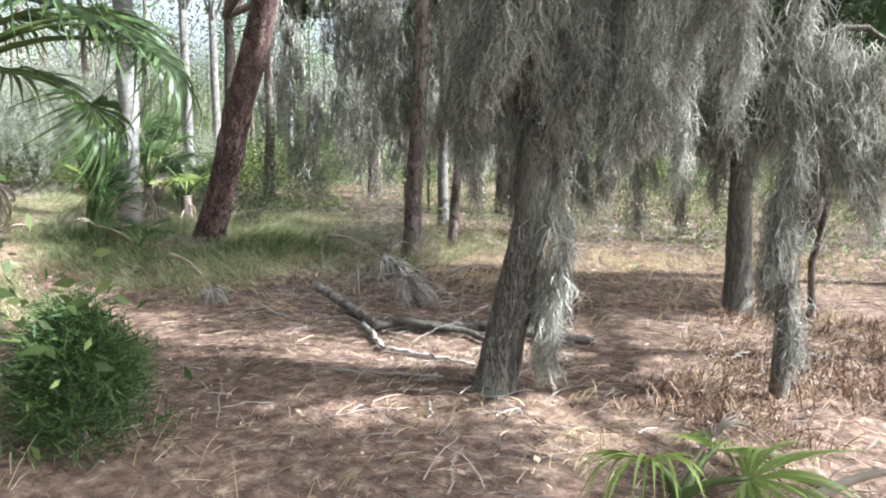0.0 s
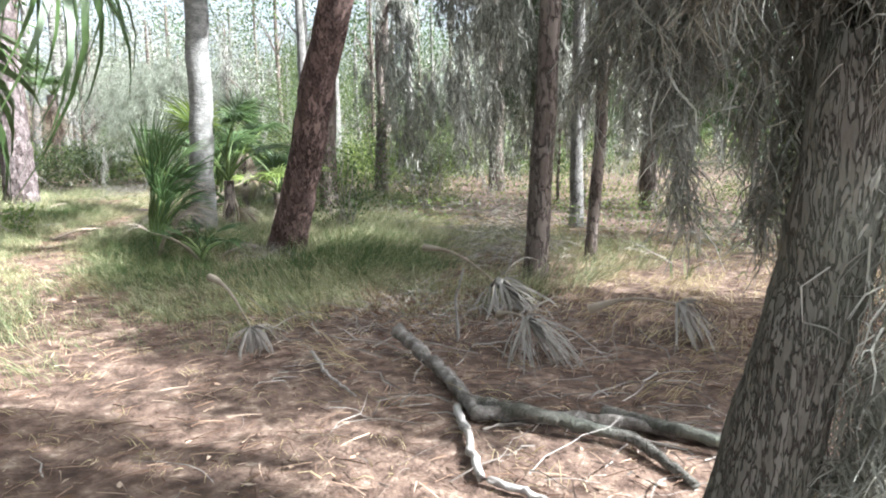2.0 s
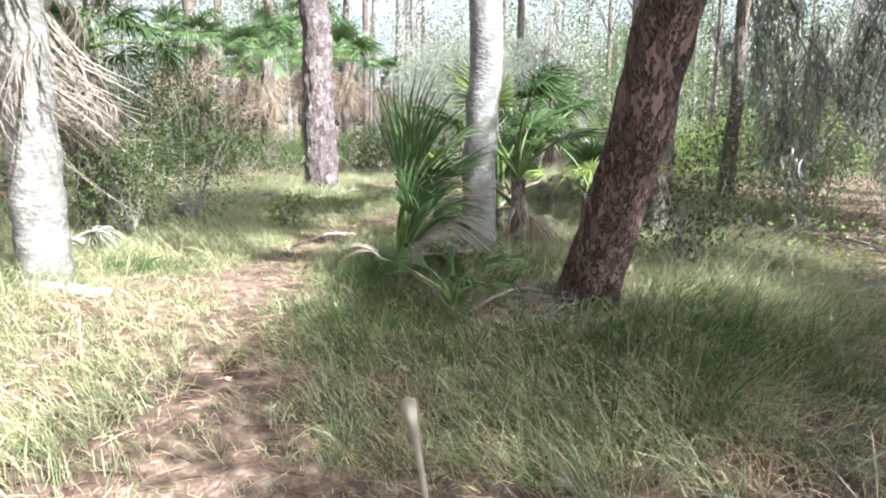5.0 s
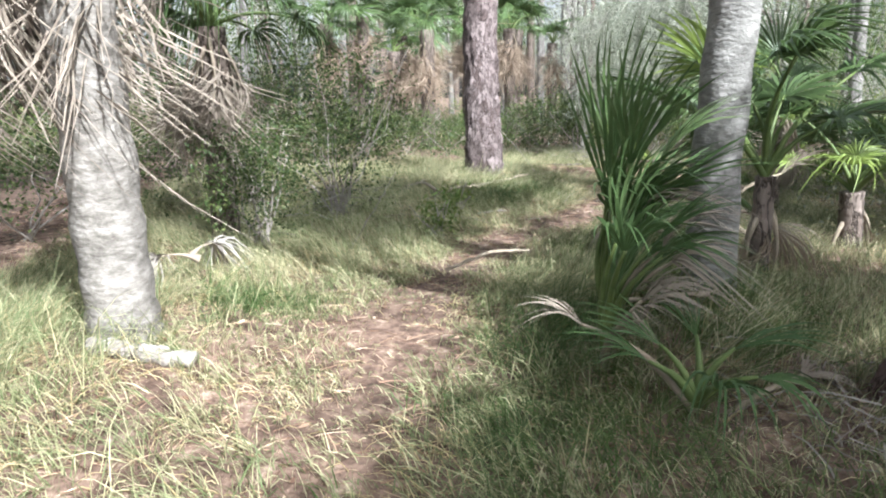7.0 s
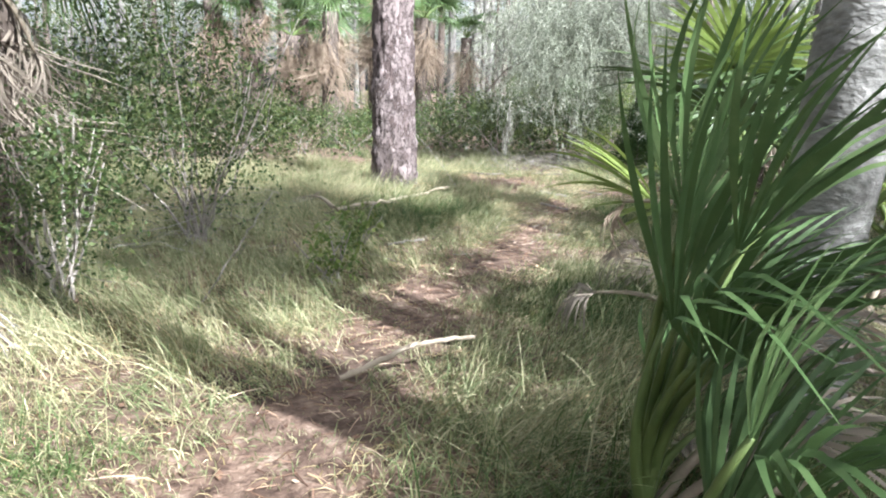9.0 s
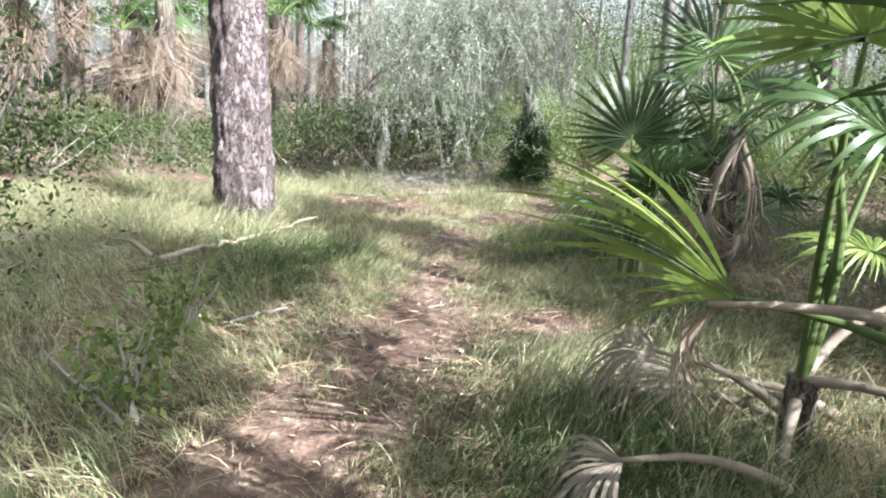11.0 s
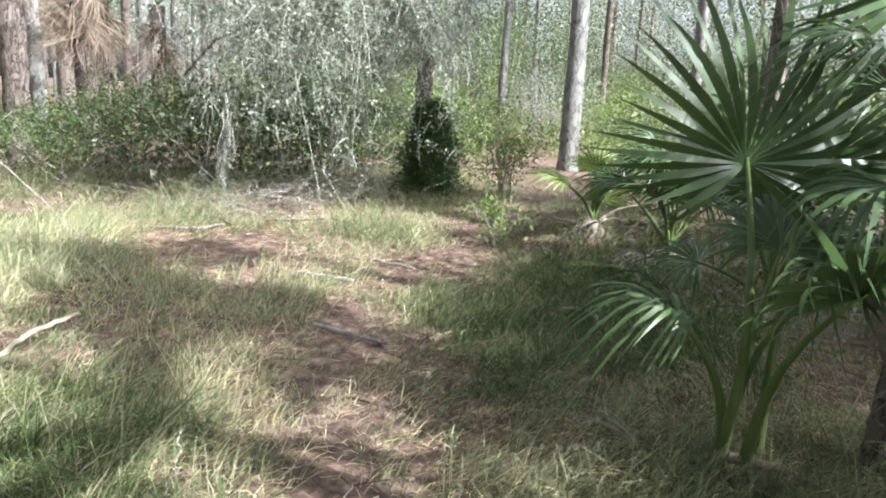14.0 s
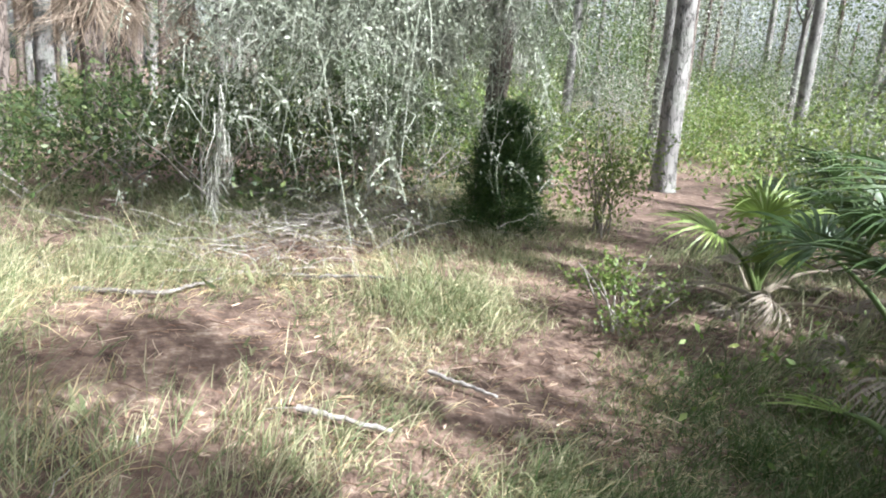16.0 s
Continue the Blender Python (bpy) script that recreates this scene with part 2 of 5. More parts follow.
M_needle = ramp_mat("conifer_needles", [(0.1, (0.025, 0.055, 0.018)), (0.5, (0.05, 0.095, 0.028)), (0.9, (0.12, 0.17, 0.05))],
                    scale=1.5, bump=0, random_mix=0.6, island=True, translucent=0.2, rough=0.6)
M_bark_pine = bark_mat("pine_bark", (0.05, 0.037, 0.034), (0.085, 0.062, 0.058), (0.28, 0.235, 0.228), cell=12, stretch=(1, 1, 0.5))
M_bark_red = bark_mat("red_pine_bark", (0.016, 0.011, 0.01), (0.055, 0.034, 0.03), (0.27, 0.185, 0.16), cell=15, stretch=(1, 1, 0.4))
M_bark_oak = bark_mat("oak_bark", (0.06, 0.053, 0.043), (0.125, 0.111, 0.092), (0.26, 0.243, 0.212), cell=24, stretch=(1, 1, 0.16), moss=(0.24, 0.25, 0.2))
M_bark_grey = ramp_mat("grey_palm_bark", [(0.2, (0.085, 0.08, 0.073)), (0.5, (0.2, 0.195, 0.18)), (0.8, (0.4, 0.385, 0.36))], scale=9, detail=8, bump=0.8, bump_scale=26, stretch=(1, 1, 1.8), rough=0.9, value_spread=0.3)
M_bark_white = ramp_mat("pale_palm_bark", [(0.2, (0.05, 0.043, 0.035)), (0.5, (0.19, 0.175, 0.155)), (0.8, (0.36, 0.34, 0.31))], scale=14, detail=8, bump=0.7, bump_scale=24, stretch=(1, 1, 1.8), rough=0.9)
M_bark_dark = bark_mat("dark_bark", (0.03, 0.024, 0.02), (0.11, 0.085, 0.07), (0.23, 0.19, 0.165), cell=11, stretch=(1, 1, 0.35))
M_bark_far = bark_mat("pale_grey_bark", (0.06, 0.055, 0.05), (0.145, 0.136, 0.125), (0.26, 0.247, 0.23), cell=9, stretch=(1, 1, 0.4), moss=(0.245, 0.252, 0.216))
M_log = ramp_mat("rotting_log", [(0.25, (0.05, 0.04, 0.032)), (0.5, (0.17, 0.15, 0.13)), (0.8, (0.38, 0.355, 0.32))], scale=13, bump=1.0, bump_scale=34, stretch=(1, 1, 1), rough=0.92)
M_deadwood = ramp_mat("weathered_wood", [(0.2, (0.13, 0.11, 0.095)), (0.5, (0.32, 0.29, 0.26)), (0.85, (0.56, 0.53, 0.49))], scale=7, bump=0.8, bump_scale=30, stretch=(1, 1, 1), rough=0.9)
M_twig = ramp_mat("dead_twigs", [(0.1, (0.12, 0.1, 0.085)), (0.5, (0.27, 0.24, 0.21)), (0.9, (0.45, 0.42, 0.38))], scale=3, bump=0, random_mix=0.6, island=True, rough=0.9)


# ---- geometry helpers ----
def ground_z(x, y):
    x, y = np.asarray(x, float), np.asarray(y, float)

    def g(cx, cy, s, a):
        return a * np.exp(-((x - cx) ** 2 + (y - cy) ** 2) / (2 * s * s))
    z = g(-7.5, 8.0, 1.6, 0.16) + g(-15.3, 7.6, 2.0, 0.16) + g(-14.5, 10.6, 2.4, -0.18) + g(-3.6, 5.8, 1.2, -0.06) + g(-7.4, 4.2, 0.9, 0.22)
    z = z + 0.018 * np.sin(1.9 * x + 0.7 * y) * np.sin(1.3 * y - 0.6 * x + 1) + 0.010 * np.sin(4.7 * x + 2.1) * np.sin(5.3 * y + 0.4)
    return z


def np_mesh(name, V, F, mat, smooth=False):
    """A mesh from arrays of vertices and of faces with the same number of corners."""
    V, F = np.asarray(V, np.float32).reshape(-1, 3), np.asarray(F, np.int32)
    me = bpy.data.meshes.new(name)
    n, k = F.shape
    me.vertices.add(len(V))
    me.vertices.foreach_set("co", V.ravel())
    me.loops.add(n * k)
    me.loops.foreach_set("vertex_index", F.ravel())
    me.polygons.add(n)
    me.polygons.foreach_set("loop_start", np.arange(0, n * k, k, dtype=np.int32))
    if smooth:
        me.polygons.foreach_set("use_smooth", np.ones(n, bool))
    me.update(calc_edges=True)
    me.materials.append(mat)
    return me


def part(name, me, parent, label="", m=None):
    ob = new(name, me)
    ob.parent = parent
    if m is not None:
        ob.matrix_basis = m
    if label:
        tagged(ob, label)
    return ob


def unit(v):
    return v / np.maximum(np.linalg.norm(v, axis=-1, keepdims=True), 1e-9)


def ribbons(base, way, length, width, droop, segs=3, taper=1.0, wiggle=0.0, side=None, swell=0.0):
    """Blades: strips that start at base, run along way and bend down."""
    n = len(base)
    length, width, droop = (np.broadcast_to(np.asarray(a, float), (n,)) for a in (length, width, droop))
    s = np.linspace(0, 1, segs + 1)
    pts = base[:, None] + way[:, None] * (length[:, None] * s)[..., None]
    pts[..., 2] -= (length * droop)[:, None] * s ** 2
    if wiggle > 0:
        off = np.cumsum(rng.normal(0, 1, (n, segs + 1, 3)) * [1, 1, 0.2], axis=1) * (length * wiggle / segs)[:, None, None]
        pts += off - off[:, :1]
    if side is None:
        r = rng.normal(0, 1, (n, 3))
        side = unit(np.cross(way, r))
    w = width[:, None] * 0.5 * np.maximum(1 - taper * s ** 1.6, 0.06) * (1 + swell * np.sin(np.pi * s))
    V = np.stack([pts - side[:, None] * w[..., None], pts + side[:, None] * w[..., None]], 2).reshape(-1, 3)
    i = (np.arange(n)[:, None] * (segs + 1) + np.arange(segs)) * 2
    F = np.stack([i, i + 1, i + 3, i + 2], -1).reshape(-1, 4)
    return V, F


def join(*pieces):
    V, F, n = [], [], 0
    for v, f in pieces:
        V.append(v)
        F.append(f + n)
        n += len(v)
    return np.concatenate(V), np.concatenate(F)


def tube(points, radii, sides=14, rough=0.0, seed=0.0, flare=0.0, freq=5.0, cap=True):
    """A limb round a line of points, with lumps and root flare."""
    P = np.asarray(points, float)
    d = unit(np.gradient(P, axis=0))
    ref = np.array([1.0, 0, 0]) if abs(d[0][0]) < 0.8 else np.array([0, 1.0, 0])
    u = unit(np.cross(d, ref))
    v = np.cross(d, u)
    a = np.linspace(0, 2 * np.pi, sides, endpoint=False)
    R = np.asarray(radii, float)[:, None] * np.ones(sides)
    if flare > 0:
        h = np.linalg.norm(P - P[0], axis=1)[:, None]
        R = R * (1 + flare * np.exp(-h / (2.2 * R[0].max())) * (0.65 + 0.35 * np.sin(5 * a + seed)))
    if rough > 0:
        out = np.zeros_like(R)
        for i in range(len(P)):
            for j in range(sides):
                q = P[i] + R[i, j] * (np.cos(a[j]) * u[i] + np.sin(a[j]) * v[i])
                out[i, j] = noise.noise(Vector((q[0] * freq + seed, q[1] * freq, q[2] * freq * 0.5))) + 0.5 * noise.noise(Vector((q[0] * freq * 2.7, q[1] * freq * 2.7 + seed, q[2] * freq)))
        R = R * (1 + rough * out)
    V = P[:, None] + R[..., None] * (np.cos(a)[None, :, None] * u[:, None] + np.sin(a)[None, :, None] * v[:, None])
    n = len(P)
    i = np.arange(n - 1)[:, None] * sides + np.arange(sides)
    j = np.arange(n - 1)[:, None] * sides + (np.arange(sides) + 1) % sides
    F = np.stack([i, j, j + sides, i + sides], -1).reshape(-1, 4)
    V = V.reshape(-1, 3)
    if cap:
        k = np.arange(0, sides - 2, 2)
        t0 = (n - 1) * sides
        F = np.concatenate([F, np.stack([np.full(len(k), t0), t0 + k + 1, t0 + k + 2, t0 + (k + 3) % sides], -1)])
    return V, F


def bent(p0, p1, n=8, wob=0.03, bow=(0, 0, 0)):
    """A line from p0 to p1 that wavers a little and bows by the given offset at the middle."""
    s = np.linspace(0, 1, n)[:, None]
    p0, p1 = np.asarray(p0, float), np.asarray(p1, float)
    L = np.linalg.norm(p1 - p0)
    off = rng.normal(0, wob * L, (n, 3)) * np.sin(np.pi * s)
    return p0 + (p1 - p0) * s + off + np.asarray(bow) * np.sin(np.pi * s)


def leaf_cloud(n, centre, radii, size, aspect=0.45, hollow=0.0, clumps=0, clump_r=0.25):
    """Leaves scattered through an uneven crown: folded lozenges at all angles, gathered in clumps."""
    centre, radii = np.asarray(centre, float), np.asarray(radii, float)
    if clumps:
        cc = unit(rng.normal(0, 1, (clumps, 3))) * (rng.uniform(hollow, 1, (clumps, 1)) ** 0.5)
        q = cc[rng.integers(0, clumps, n)] + rng.normal(0, clump_r, (n, 3))
    else:
        q = unit(rng.normal(0, 1, (n, 3))) * (rng.uniform(hollow, 1, (n, 1)) ** 0.45)
    base = centre + q * radii
    way = unit(rng.normal(0, 1, (n, 3)) + [0, 0, -0.15])
    side = unit(np.cross(way, rng.normal(0, 1, (n, 3))))
    nrm = np.cross(way, side)
    L = size * rng.uniform(0.6, 1.3, (n, 1))
    W = L * aspect * 0.5
    a, b = base, base + way * L
    mid = base + way * L * 0.45
    V = np.stack([a, mid + side * W + nrm * W * 0.3, b, mid - side * W + nrm * W * 0.3], 1).reshape(-1, 3)
    F = np.arange(4 * n).reshape(-1, 4)
    return V, F


def needle_cloud(clumps, per, centre, radii, length, width, up=0.3):
    """Tufts of needles through a crown."""
    q = unit(rng.normal(0, 1, (clumps, 3))) * rng.uniform(0.1, 1, (clumps, 1)) ** 0.45
    c = np.repeat(np.asarray(centre) + q * np.asarray(radii), per, 0)
    way = unit(rng.normal(0, 1, (clumps * per, 3)) + np.repeat(unit(q + [0, 0, up]), per, 0) * 0.9)
    return ribbons(c + rng.normal(0, length * 0.15, c.shape), way, length * rng.uniform(0.7, 1.2, len(c)), width, 0.15, segs=1, taper=0.8)


# ---- ground ----
def axis(lo, hi, a, b, step, grow=1.25):
    mid = list(np.arange(a, b + 1e-6, step))
    left, right, d = [], [], step
    while a - sum(left) > lo:
        d *= grow
        left.append(d)
    d = step
    while b + sum(right) < hi:
        d *= grow
        right.append(d)
    return np.r_[(a - np.cumsum(left))[::-1], mid, b + np.cumsum(right)]


GX, GY = axis(-900, 900, -22, 4, 0.13), axis(-900, 900, 1, 17, 0.13)
gx, gy = np.meshgrid(GX, GY)
gi = np.arange(gx.size).reshape(gx.shape)
ground = tagged(new("ground", np_mesh("ground", np.stack([gx, gy, ground_z(gx, gy)], -1).reshape(-1, 3),
                np.stack([gi[:-1, :-1], gi[:-1, 1:], gi[1:, 1:], gi[1:, :-1]], -1).reshape(-1, 4), M_soil, True)),
                "brown forest floor of soil and fallen pine straw", "ground", kind="structure")

TRAIL = np.array([(2.6, 0.2), (1.4, 2.3), (-0.1, 3.9), (-1.85, 4.9), (-4.5, 5.3), (-6.3, 5.45), (-8.1, 5.95), (-9.7, 6.8), (-11.3, 8.1), (-12.6, 8.95), (-13.7, 9.6), (-14.9, 10.5), (-15.6, 11.4), (-16.0, 12.3), (-16.55, 13.3), (-17.7, 15.2), (-20.0, 18.2), (-22, 21)])


def trail_dist(x, y):
    p = np.stack([np.asarray(x, float), np.asarray(y, float)], -1)
    best = np.full(p.shape[:-1], 1e9)
    for a, b in zip(TRAIL[:-1], TRAIL[1:]):
        t = np.clip(((p - a) @ (b - a)) / ((b - a) @ (b - a)), 0, 1)
        best = np.minimum(best, np.linalg.norm(p - a - t[..., None] * (b - a), axis=-1))
    return best


def patchy(x, y, f=0.9, o=0.0):
    """A smooth patch pattern from 0 to 1."""
    v = np.sin(f * x + 1.3 * o) * np.sin(f * 1.1 * y + o) + 0.6 * np.sin(2.3 * f * (x + 0.6 * y) + o) * np.sin(2.1 * f * (y - 0.5 * x) + 2 * o) + 0.4 * np.sin(4.9 * f * x - o) * np.sin(5.2 * f * y + 3 * o)
    return np.clip(0.5 + 0.5 * v, 0, 1)


# ---- trees ----
def straight(x, y, h, lean=(0, 0), n=26, wob=0.012):
    z = np.r_[-0.12, np.linspace(0.0, 1, n - 1) ** 1.5 * h]
    grow = np.clip((z - 0.3) / 1.5, 0, 1)
    x0 = x + lean[0] * z + np.cumsum(rng.normal(0, wob, n)) * grow
    y0 = y + lean[1] * z + np.cumsum(rng.normal(0, wob, n)) * grow
    return np.stack([x0, y0, z + float(ground_z(x, y))], -1)


def tree(name, label, x, y, r, h, mat, lean=(0, 0), sides=20, rough=0.1, flare=0.35, crown=None, crown_mat=None, n=30, freq=6.0, limbs=(), taper=0.55):
    """A trunk with limbs and a crown; the crown is given as mesh arrays about the tree's foot."""
    root = tagged(new(name), label, "tree")
    root.location = (x, y, float(ground_z(x, y)))
    P = straight(x, y, h, lean, n)
    P = P - [x, y, float(ground_z(x, y))]
    R = r * (1 - taper * np.clip(P[:, 2] / h, 0, 1))
    part("trunk", np_mesh("trunk", *tube(P, R, sides, rough, x * 3.1, flare, freq), mat, True), root)
    for a, b, ra, rb, bow in limbs:
        line = bent(a, b, 9, 0.02, bow)
        part("limb", np_mesh("limb", *tube(line, np.linspace(ra, rb, 9), 9, 0.08, x), mat, True), root)
    if crown is not None:
        part("crown", np_mesh("crown", *crown, crown_mat), root)
    return root


def crown_of(h0, h1, r, n, size, clumps=26, cx=0, cy=0):
    return leaf_cloud(n, (cx, cy, (h0 + h1) / 2), (r, r, (h1 - h0) / 2), size, clumps=clumps, clump_r=0.22)


# mossy oak beside the start of the trail
oak_limbs = [((0.30, 0.18, 1.35), (0.75, 0.45, 4.6), 0.105, 0.05, (0.12, 0.05, 0)),
             ((0.26, 0.16, 1.3), (-0.35, -0.15, 4.4), 0.085, 0.04, (-0.12, 0, 0.1)),
             ((0.5, 0.3, 2.3), (1.6, 0.2, 3.6), 0.05, 0.02, (0, 0, 0.25)),
             ((0.0, 0.0, 2.6), (-0.45, 0.3, 3.4), 0.045, 0.02, (0, 0, 0.2)),
             ((0.1, 0.1, 2.7), (-0.3, 0.9, 3.6), 0.04, 0.02, (0, 0, 0.2)),
             ((0.62, 0.38, 3.2), (1.3, -1.5, 4.6), 0.05, 0.02, (0, 0, 0.3)),
             ((-0.2, -0.1, 3.6), (-0.5, -1.9, 4.9), 0.04, 0.02, (0, 0, 0.3))]
tree("oak_tree", "grey furrowed oak draped in spanish moss beside the trail", 0.12, 4.98, 0.125, 1.6, M_bark_oak, (0.15, 0.1), 34, 0.09, 0.3,
     join(crown_of(3.8, 6.2, 2.1, 4600, 0.1, 40, 0.8, -1.6), crown_of(3.5, 5.0, 1.2, 1500, 0.1, 20, 0.4, -0.1)), M_leaf, 34, 9.0, oak_limbs, taper=0.25)
tree("oak_tree", "slender dark oak hung with spanish moss", 1.0, 8.3, 0.12, 5.5, M_bark_oak, (-0.03, 0.02), 20, 0.1, 0.3,
     crown_of(3.6, 5.8, 1.3, 2600, 0.1, 26, 0.2, 0.5), M_leaf, 24, 8.0, [((-0.05, 0.03, 2.0), (0.9, -0.5, 3.1), 0.05, 0.02, (0, 0, 0.2)), ((-0.06, 0.04, 2.2), (-0.9, -0.3, 3.2), 0.05, 0.02, (0, 0, 0.2))])
tree("moss_stub_tree", "thin broken stem covered in bright spanish moss", 1.64, 5.75, 0.055, 2.5, M_bark_oak, (-0.02, 0.03), 12, 0.12, 0.5,
     None, None, 18, 12.0, [((-0.05, 0.07, 2.1), (0.55, 0.45, 1.85), 0.02, 0.006, (0.1, 0.05, 0.16)), ((-0.03, 0.05, 1.6), (-0.3, 0.2, 2.3), 0.018, 0.006, (0, 0, 0.05))])

# leaning red pine, plain pines
tree("leaning_pine", "leaning pine with flaky dark red bark rising from grass", -6.05, 7.95, 0.2, 11, M_bark_red, (0.45, -0.04), 44, 0.13, 0.3,
     crown_of(8, 12.5, 2.6, 2600, 0.14, 30, 4.6, -0.4), M_needle, 60, 9.0)
tree("pine_tree", "straight dark pine with rough brown bark", -3.17, 8.9, 0.115, 12, M_bark_dark, (0.035, 0.01), 26, 0.1, 0.35,
     crown_of(8, 13, 2.2, 2200, 0.14, 26), M_needle, 40, 9.0)
tree("pine_tree", "thin dark pine standing straight in shade", -3.25, 10.1, 0.07, 10, M_bark_dark, (0.04, 0.02), 18, 0.08, 0.3,
     crown_of(7, 11, 1.6, 1300, 0.14, 20), M_needle, 30, 9.0)
tree("grey_palm_trunk", "smooth grey palm trunk with a frayed foot", -7.6, 7.8, 0.15, 9, M_bark_grey, (0.015, 0.0), 36, 0.05, 0.45,
     crown_of(8, 10.5, 1.8, 900, 0.35, 20), M_palm, 50, 6.0, taper=0.2)
tree("large_pine", "broad pine with pale plated bark beside the trail", -15.5, 8.08, 0.30, 15, M_bark_pine, (0.0, -0.01), 90, 0.12, 0.22,
     crown_of(10, 16, 3.2, 3200, 0.16, 30), M_needle, 150, 15.0, taper=0.4)
# lichen oak with the drooping grey branches
tree("lichen_oak", "dark oak with drooping lichen-grey branches", -19.4, 14.5, 0.14, 7, M_bark_dark, (-0.02, 0.0), 22, 0.1, 0.3,
     crown_of(4.6, 7, 2.2, 1300, 0.1, 22), M_leaf, 26, 8.0,
     [((-0.05, 0, 2.3), (0.6, -2.4, 2.0), 0.06, 0.015, (0, 0, 0.6)), ((-0.05, 0, 2.6), (-0.6, -3.4, 1.5), 0.055, 0.012, (0, 0, 0.7)), ((-0.04, 0, 2.0), (1.2, -1.4, 1.7), 0.05, 0.012, (0, 0, 0.5)),
      ((-0.04, 0, 3.0), (0.2, 1.4, 2.9), 0.05, 0.015, (0, 0, 0.5))])

# drooping twigs of the lichen oak: grey leaves and lichen on fine sprays
N_SPRAY = 460
spr_base, spr_way = [], []
for k in range(N_SPRAY):
    f = rng.uniform(0.25, 1.0)
    b0 = np.array([-19.4, 14.5, 2.5]) + np.array([rng.uniform(-0.6, 1.4), -3.3 * f + 0.5, rng.uniform(-0.5, 0.9) + 0.35 * math.sin(math.pi * f)])
    spr_base.append(b0)
    spr_way.append([rng.normal(0.25, 0.5), rng.normal(-0.35, 0.5), rng.uniform(-0.8, 0.35)])
spr_base, spr_way = np.array(spr_base), unit(np.array(spr_way))
sprays = ribbons(spr_base, spr_way, rng.uniform(0.7, 1.7, N_SPRAY), 0.012, 0.7, 8, 0.8, 0.09)
sp = sprays[0].reshape(N_SPRAY, 9, 2, 3).mean(2)
tw = ribbons(np.repeat(sp[:, 2:].reshape(-1, 3), 3, 0), unit(rng.normal(0, 1, (N_SPRAY * 7 * 3, 3)) + [0, 0, -0.3]), rng.uniform(0.1, 0.3, N_SPRAY * 21), 0.008, 0.5, 3, 0.7, 0.1)
lf_c = np.repeat(sp[:, 2:].reshape(-1, 3), 13, 0) + rng.normal(0, 0.045, (N_SPRAY * 7 * 13, 3))
lf = leaf_cloud(len(lf_c), (0, 0, 0), (0.01, 0.01, 0.01), 0.04, 0.5)
lf = (lf[0] + np.repeat(lf_c, 4, 0), lf[1])
tagged(new("lichen_branch_sprays", np_mesh("lichen_branch_sprays", *join(sprays, tw, lf), M_leaf_grey)), "drooping oak sprays grey with lichen and small leaves", "branches", kind="stuff")


# ---- spanish moss ----
def moss(name, label, anchors, lengths, per=46, spread=0.09, width=0.010, floor=0.7, segs=3, curls=0.22, short=1.0):
    """Feathery hanging tassels under the given anchor points: a wavering core with strands peeling off all the way down."""
    A, L = np.asarray(anchors, float), np.asarray(lengths, float)
    L = np.minimum(L, np.maximum(A[:, 2] - floor * rng.uniform(0.65, 1.3, len(A)), 0.15))
    k = 9
    wav = np.cumsum(rng.normal(0, 1, (len(A), k, 2)), axis=1) * (0.028 * np.sqrt(L))[:, None, None]
    s = rng.uniform(0, 0.93, (len(A), per)) ** 0.9
    f = s * (k - 1)
    lo = f.astype(int)
    rows = np.arange(len(A))[:, None]
    core = wav[rows, lo] * (1 - (f - lo))[..., None] + wav[rows, np.minimum(lo + 1, k - 1)] * (f - lo)[..., None]
    P = np.concatenate([A[:, None, :2] + core, (A[:, 2:] - L[:, None] * s)[..., None]], -1)
    fat = spread * (1.15 - 0.75 * s) * (0.6 + 0.8 * rng.random((len(A), 1)))
    P = (P + rng.normal(0, 1, P.shape) * fat[..., None] * [1, 1, 0.5]).reshape(-1, 3)
    M = (np.repeat(L, per).reshape(len(A), per) * (1 - s) * rng.uniform(0.12, 0.6, s.shape) * short + 0.08).ravel()
    way = unit(rng.normal(0, 0.09, P.shape) + [0, 0, -1])
    main = ribbons(P, way, M, width * rng.uniform(0.6, 1.4, len(P)), 0.0, segs, 0.7, 0.26 + 0.4 * (1 - short))
    pick = main[0].reshape(len(P), segs + 1, 2, 3).mean(2)[:, 1:].reshape(-1, 3)
    pick = pick[rng.random(len(pick)) < curls]
    curl = ribbons(pick, unit(rng.normal(0, 1, pick.shape) + [0, 0, -0.5]), rng.uniform(0.03, 0.10, len(pick)), width * 0.75, 0.6, 2, 0.6, 0.3)
    return tagged(new(name, np_mesh(name, *join(main, curl), M_moss)), label, "spanish moss", kind="stuff")


def along(limbs, foot, n, lo=0.15):
    out = []
    for k in range(n):
        a, b, _, _, bow = limbs[k % len(limbs)]
        s = rng.uniform(lo, 1)
        out.append(np.asarray(foot) + np.asarray(a) + (np.asarray(b) - np.asarray(a)) * s + np.asarray(bow) * math.sin(math.pi * s))
    return np.array(out)


